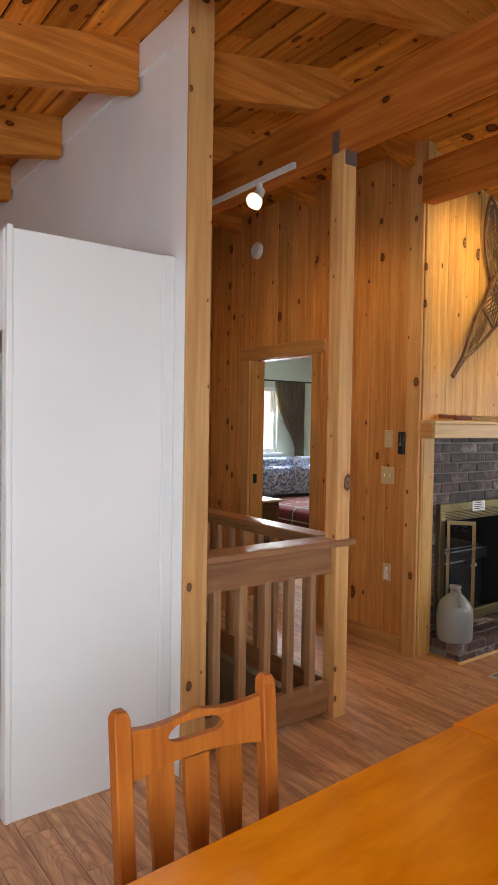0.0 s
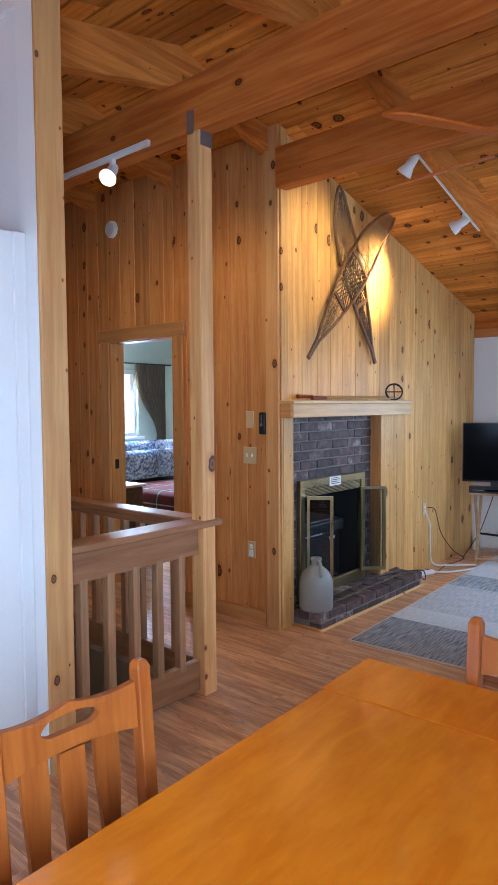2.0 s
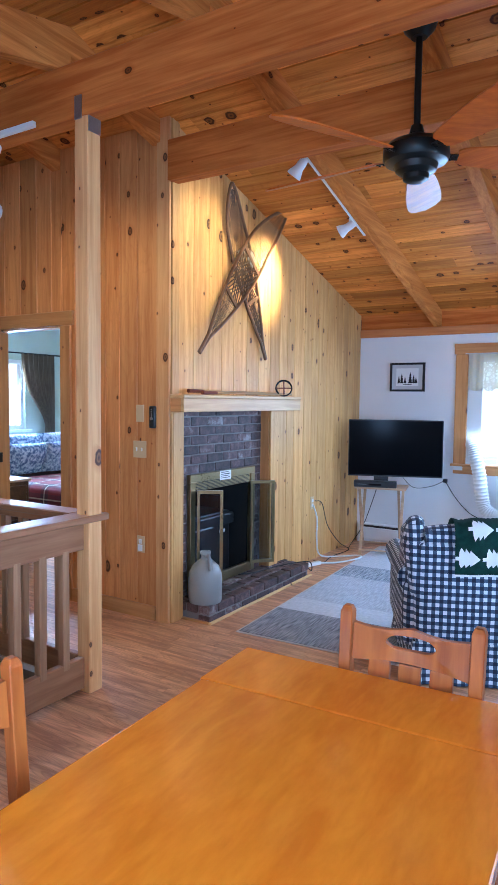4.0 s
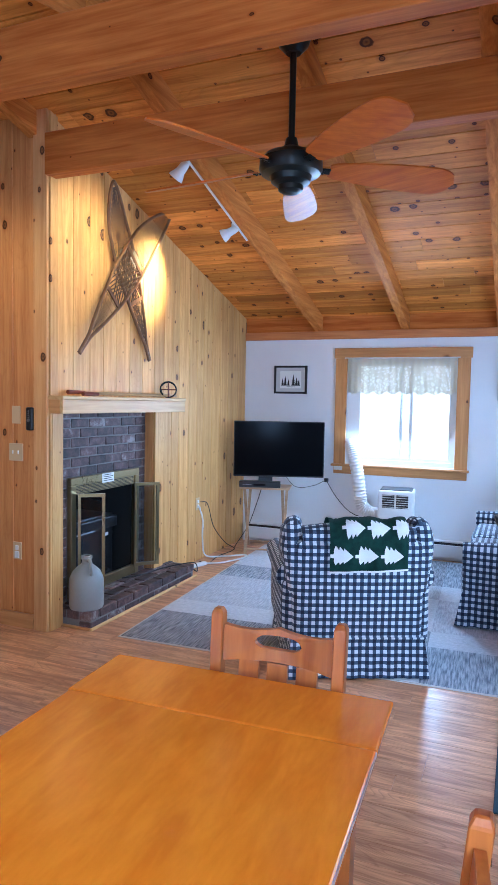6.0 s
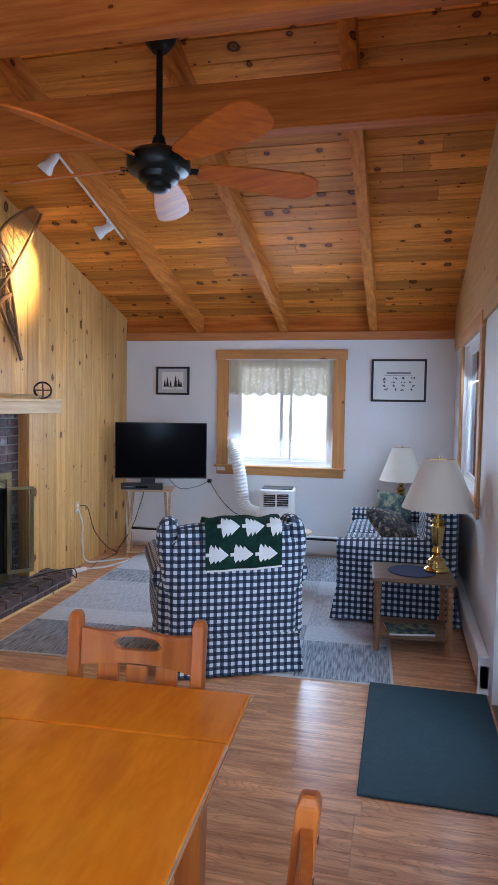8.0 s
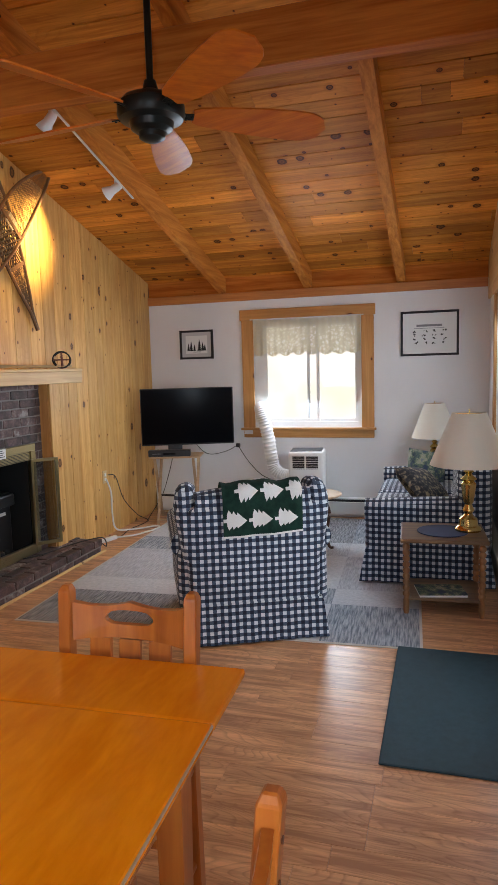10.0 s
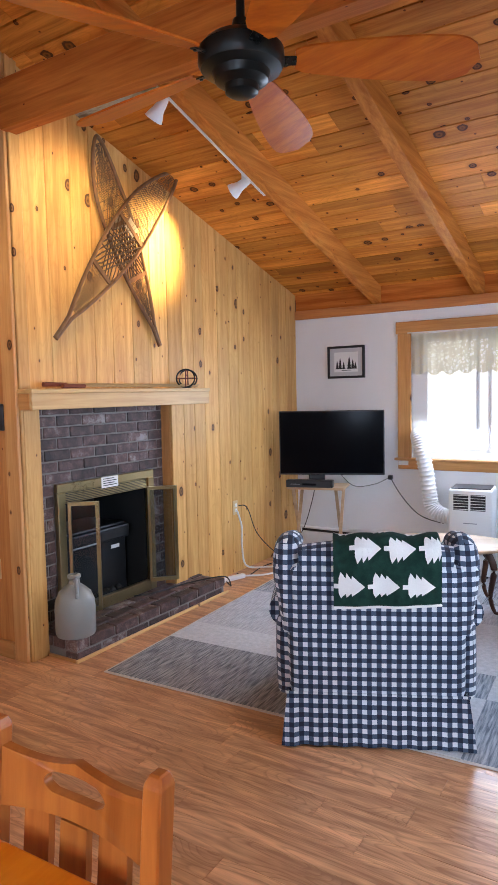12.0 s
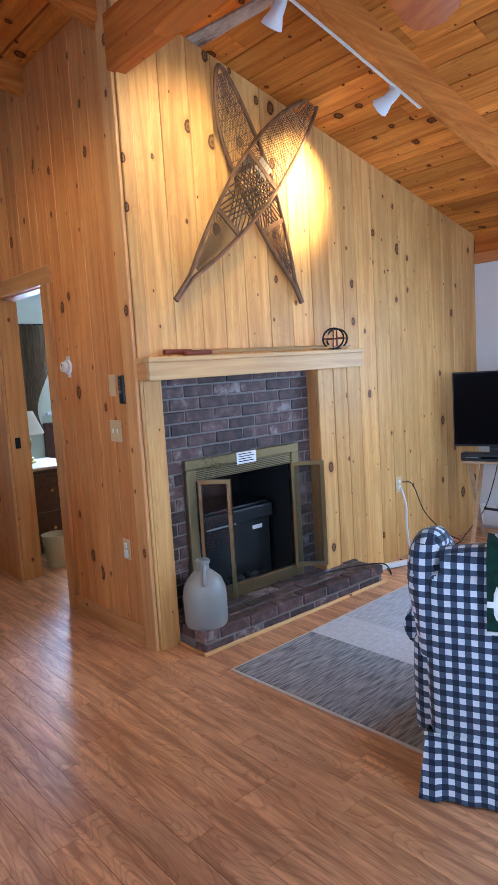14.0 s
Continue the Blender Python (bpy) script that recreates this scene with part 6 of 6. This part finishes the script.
# ---- bedroom seen through the doorway ----
bed = thing("bed", "made bed with a red plaid cover and blue print pillows", "bed", pose(0, 0.42, 0))
part("mattress", one(rbox, -6.92, -4.98, 5.05, 6.6, 0.26, 0.52, 0.05, 3), "paper", bed)
part("bed_base", one(rbox, -6.9, -5.0, 5.07, 6.58, 0.06, 0.26, 0.01, 1), "walnut", bed)
part("headboard", one(rbox, -6.985, -6.93, 5.0, 6.65, 0.0, 1.0, 0.015, 2), "walnut", bed)
for x in (-6.8, -5.1):
    for yy in (5.15, 6.5):
        part("foot", one(rod, (x, yy, 0.0), (x, yy, 0.07), 0.03), "walnut", bed)
bm = bmesh.new()
cushion(bm, -6.45, -4.94, 5.02, 6.63, 0.24, 0.60, 0.06, 0.015)
part("plaid_cover", bm, "plaid", bed, "red and cream plaid bed cover", 60)
for i, yy in enumerate((5.98, 6.58)):
    pillow("bed_pillow", "blue and white print bed pillow", "pillow_print", pose(-6.60, yy, 0.79, 0, 0, 90) @ pose(0, 0, 0, 25, 0, 0), 0.62, 0.42, 0.18)
    pillow("bed_pillow", "blue and white print bed pillow", "pillow_print", pose(-6.75, yy + 0.08, 0.86, 0, 0, 90) @ pose(0, 0, 0, 14, 0, 0), 0.62, 0.46, 0.18)
dr = thing("nightstand", "dark brown wooden nightstand with a light top", "nightstand")
part("body", one(rbox, -5.85, -5.27, 4.46, 4.95, 0.05, 0.735, 0.006, 1), "walnut", dr)
part("top", one(rbox, -5.87, -5.25, 4.44, 4.97, 0.735, 0.76, 0.005, 1), "tray_wood", dr)
for z in (0.12, 0.43):
    d = part("drawer", one(rbox, -5.268, -5.255, 4.50, 4.91, z, z + 0.27, 0.004, 1), "walnut", dr)
    part("knob", one(rod, (-5.255, 4.705, z + 0.135), (-5.232, 4.705, z + 0.135), 0.014), "lamp_brass", d)
for x in (-5.82, -5.3):
    for yy in (4.49, 4.92):
        part("foot", one(rod, (x, yy, 0), (x, yy, 0.055), 0.02), "walnut", dr)
copy_thing(lamp, pose(-5.62, 4.70, 0.7605) @ Matrix.Diagonal((0.62, 0.62, 0.62, 1)))
solid("waste_bin", one(lathe, [(0, 0.0), (0.085, 0.0), (0.11, 0.26), (0.114, 0.26), (0.108, 0.25), (0.082, 0.01), (0, 0.01)], 28), "tan", "small tan plastic waste bin on the bedroom floor", "bin", smooth=40, m=pose(-5.0, 4.60, 0.0))
win = thing("window_5", "bedroom window bright with daylight", "window", kind="structure")
bm = bmesh.new()
for a, b, c, d in ((5.55, 6.33, 1.12, 1.17), (5.55, 6.33, 1.92, 1.97), (5.55, 5.60, 1.17, 1.92), (6.28, 6.33, 1.17, 1.92), (5.92, 5.96, 1.17, 1.92)):
    cuboid(bm, -7.09, -7.03, a, b, c, d)
part("window_frame", bm, "enamel", win)
part("window_sill", one(rbox, -7.0, -6.95, 5.48, 6.40, 1.08, 1.115, 0.004, 1), "enamel", win)
part("pane", one(cuboid, -7.062, -7.058, 5.60, 6.28, 1.17, 1.92), "glass", win).visible_shadow = False
cur = thing("bedroom_curtains", "brown tied-back curtains on a thin rod", "curtain")
part("curtain_rod", one(rod, (-6.93, 5.15, 2.05), (-6.93, 6.85, 2.05), 0.009), "iron", cur)
for a, b, tie in ((6.22, 6.74, 6.68), (5.18, 5.62, 5.28)):
    bm = bmesh.new()
    n = 48
    g = []
    for j in range(26):
        f = j / 25
        z = 2.05 - 1.15 * f
        pinch = math.exp(-((f - 0.80) / 0.36) ** 2)
        row = []
        for i in range(n + 1):
            u = i / n
            yy = a + (b - a) * u
            yy = yy + (tie + (u - 0.5) * 0.12 - yy) * pinch * 0.9
            row.append(bm.verts.new((-6.93 + 0.022 * math.sin(u * 44) * (1 - 0.4 * pinch), yy, z)))
        g.append(row)
    for p, q in zip(g, g[1:]):
        for i in range(n):
            bm.faces.new((p[i], p[i + 1], q[i + 1], q[i]))
    bmesh.ops.solidify(bm, geom=bm.faces[:], thickness=0.003)
    part("curtain_panel", bm, "drape", cur, smooth=60)

# ---- boards, bricks and floor planks ----
board_run(wall_fireplace, "pine_wall", 90, 4.33, 5.57, lambda u: (XF - 0.02, u, 0), lambda u: 1.44, lambda u: ceil_z(u) - 0.003)
board_run(wall_fireplace, "pine_wall", 90, 5.57, YB, lambda u: (XF - 0.02, u, 0), lambda u: 0.0, lambda u: ceil_z(u) - 0.003)
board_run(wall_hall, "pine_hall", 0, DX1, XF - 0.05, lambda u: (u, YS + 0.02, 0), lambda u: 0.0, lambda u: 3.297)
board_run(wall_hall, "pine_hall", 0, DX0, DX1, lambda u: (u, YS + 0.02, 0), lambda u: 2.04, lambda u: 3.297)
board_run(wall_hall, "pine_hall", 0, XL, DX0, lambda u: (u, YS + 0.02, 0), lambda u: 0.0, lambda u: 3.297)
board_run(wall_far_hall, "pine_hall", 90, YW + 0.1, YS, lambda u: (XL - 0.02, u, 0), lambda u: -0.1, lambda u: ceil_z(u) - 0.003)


def brick_mesh(l, h, d):
    bm = bmesh.new()
    rbox(bm, -l / 2, l / 2, -d / 2, d / 2, -h / 2, h / 2, 0.005, 1)
    for v in bm.verts:
        v.co += Vector((RND.uniform(-1, 1), RND.uniform(-1, 1), RND.uniform(-1, 1))) * 0.0016
    return finish(bm, "brick", "brick")


bm = bmesh.new()
cuboid(bm, BX - 0.10, BX - 0.006, 4.38, FY0 + 0.02, 0, 1.43)
cuboid(bm, BX - 0.10, BX - 0.006, FY1 - 0.02, 5.556, 0, 1.43)
cuboid(bm, BX - 0.10, BX - 0.006, FY0 + 0.02, FY1 - 0.02, 0.97, 1.43)
breast = solid("fireplace_brickwork", bm, "mortar", "dark brown brick face of the fireplace", "brickwork")
full, halfb = brick_mesh(0.198, 0.0595, 0.08), brick_mesh(0.094, 0.0595, 0.08)
ci = 0
z = 0.1175
while z < 1.425:
    y = 4.38 + 0.005
    first = ci % 2
    while y < 5.55:
        l = 0.195 if not first else 0.092
        first = False
        if y + l > 5.553:
            l = 5.553 - y
        if l > 0.03 and not (y + l > FY0 + 0.01 and y < FY1 - 0.01 and z - 0.028 < FZ1 - 0.012):
            ob = new("brick", full if l > 0.15 else halfb)
            sc = l / (0.195 if l > 0.15 else 0.092)
            ob.matrix_world = pose(BX - 0.04 + RND.uniform(-0.0025, 0.0025), y + l / 2, z + RND.uniform(-0.001, 0.001), 0, 0, 90) @ Matrix.Diagonal((sc, 1, 1, 1))
            ob.parent = breast
        elif y < FY0 and y + l > FY0:
            l2 = FY0 + 0.0 - y
            if l2 > 0.03:
                ob = new("brick", halfb)
                ob.matrix_world = pose(BX - 0.04, y + l2 / 2, z, 0, 0, 90) @ Matrix.Diagonal((l2 / 0.092, 1, 1, 1))
                ob.parent = breast
        elif y < FY1 and y + l > FY1 + 0.03:
            l2 = y + l - FY1
            ob = new("brick", halfb)
            ob.matrix_world = pose(BX - 0.04, FY1 + l2 / 2, z, 0, 0, 90) @ Matrix.Diagonal((l2 / 0.092, 1, 1, 1))
            ob.parent = breast
        y += l + 0.009
    ci += 1
    z += 0.0685
HX0, HX1, HY0, HY1 = BX - 0.02, -2.80, 4.39, 5.86
bm = bmesh.new()
cuboid(bm, HX0, HX1 - 0.008, HY0 + 0.008, HY1 - 0.008, 0, 0.112)
hearth = solid("brick_hearth", bm, "mortar", "raised hearth of worn dark red bricks", "hearth")
hb = brick_mesh(0.195, 0.06, 0.092)
for i in range(3):
    y = HY0 - (0.0 if i % 2 else 0.1)
    while y < HY1 - 0.03:
        a, b = max(y, HY0), min(y + 0.195, HY1)
        if b - a > 0.03:
            ob = new("brick", hb)
            ob.matrix_world = pose(HX1 - 0.046 - i * 0.103, (a + b) / 2, 0.09 + RND.uniform(-0.002, 0.002), RND.uniform(-1, 1), 0, 90 + RND.uniform(-0.5, 0.5)) @ Matrix.Diagonal(((b - a) / 0.195, 1, 1, 1))
            ob.parent = hearth
        y += 0.207
y = HY0
while y < HY1 - 0.03:
    b = min(y + 0.195, HY1)
    ob = new("brick", hb)
    ob.matrix_world = pose(HX1 - 0.050, (y + b) / 2, 0.026, 0, 0, 90) @ Matrix.Diagonal(((b - y) / 0.195, 1, 0.8, 1))
    ob.parent = hearth
    y += 0.207
trim("trim_hearth", HX1 + 0.004, HX1 + 0.024, HY0 - 0.02, HY1 + 0.02, 0.004, 0.022, "trim_y", "thin pine strip along the hearth")
trim("trim_hearth_end", XF + 0.024, HX1 + 0.004, HY0 - 0.022, HY0 - 0.004, 0.004, 0.022, "trim_x", "thin pine strip along the hearth end")

# floor: a slab with planks running across the room
bm = bmesh.new()
for b in ((XL - 0.12, XR + 0.14, -2.44, YW + 0.1), (XL - 0.12, XR + 0.14, 3.24, YS + 0.13), (-2.78, XR + 0.14, YW + 0.1, 3.24), (-7.12, XR + 0.14, YS + 0.13, YB + 0.14)):
    cuboid(bm, *b, -0.13, -0.006)
floor = solid("floor", bm, "dim", "brown oak plank floor", "floor", "structure")
PW = 0.112
PL = (0.55, 0.75, 0.95, 1.2)


def plank_bm(bm, x0, x1, y0, y1):
    c = 0.0007
    lo = [(x0, y0, -0.006), (x1, y0, -0.006), (x1, y1, -0.006), (x0, y1, -0.006)]
    mid = [(x0, y0, 0.002), (x1, y0, 0.002), (x1, y1, 0.002), (x0, y1, 0.002)]
    top = [(x0 + c, y0 + c, 0.0035), (x1 - c, y0 + c, 0.0035), (x1 - c, y1 - c, 0.0035), (x0 + c, y1 - c, 0.0035)]
    v = [[bm.verts.new(p) for p in r] for r in (lo, mid, top)]
    for a, b in zip(v, v[1:]):
        for i in range(4):
            bm.faces.new((a[i], a[(i + 1) % 4], b[(i + 1) % 4], b[i]))
    bm.faces.new(v[2])


plank_me = {}
for ln in PL:
    b = bmesh.new()
    plank_bm(b, 0, ln - 0.0008, 0, PW - 0.0006)
    plank_me[ln] = finish(b, "plank", "floor")
rest = bmesh.new()
made = 0
y = -2.3
while y < YB:
    lo = -2.78 if YW + 0.1 - PW < y < 3.24 else (XL if y < YS else -7.0)
    if YS - PW < y < YS + 0.0:
        lo = XL
    x = lo
    while x < XR:
        ln = RND.choice(PL)
        if x + ln > XR or not (2.0 < y < 5.4 and x > -3.7) or made >= 300:
            plank_bm(rest, x, min(x + ln, XR) - 0.0008, y, min(y + PW, YB) - 0.0012)
        else:
            ob = new("plank", plank_me[ln])
            ob.location, ob.parent = (x, y, 0), floor
            made += 1
        x += ln
    y += PW
part("floor_planks", rest, "floor_rest", floor, "brown oak planks")["kind"] = "stuff"
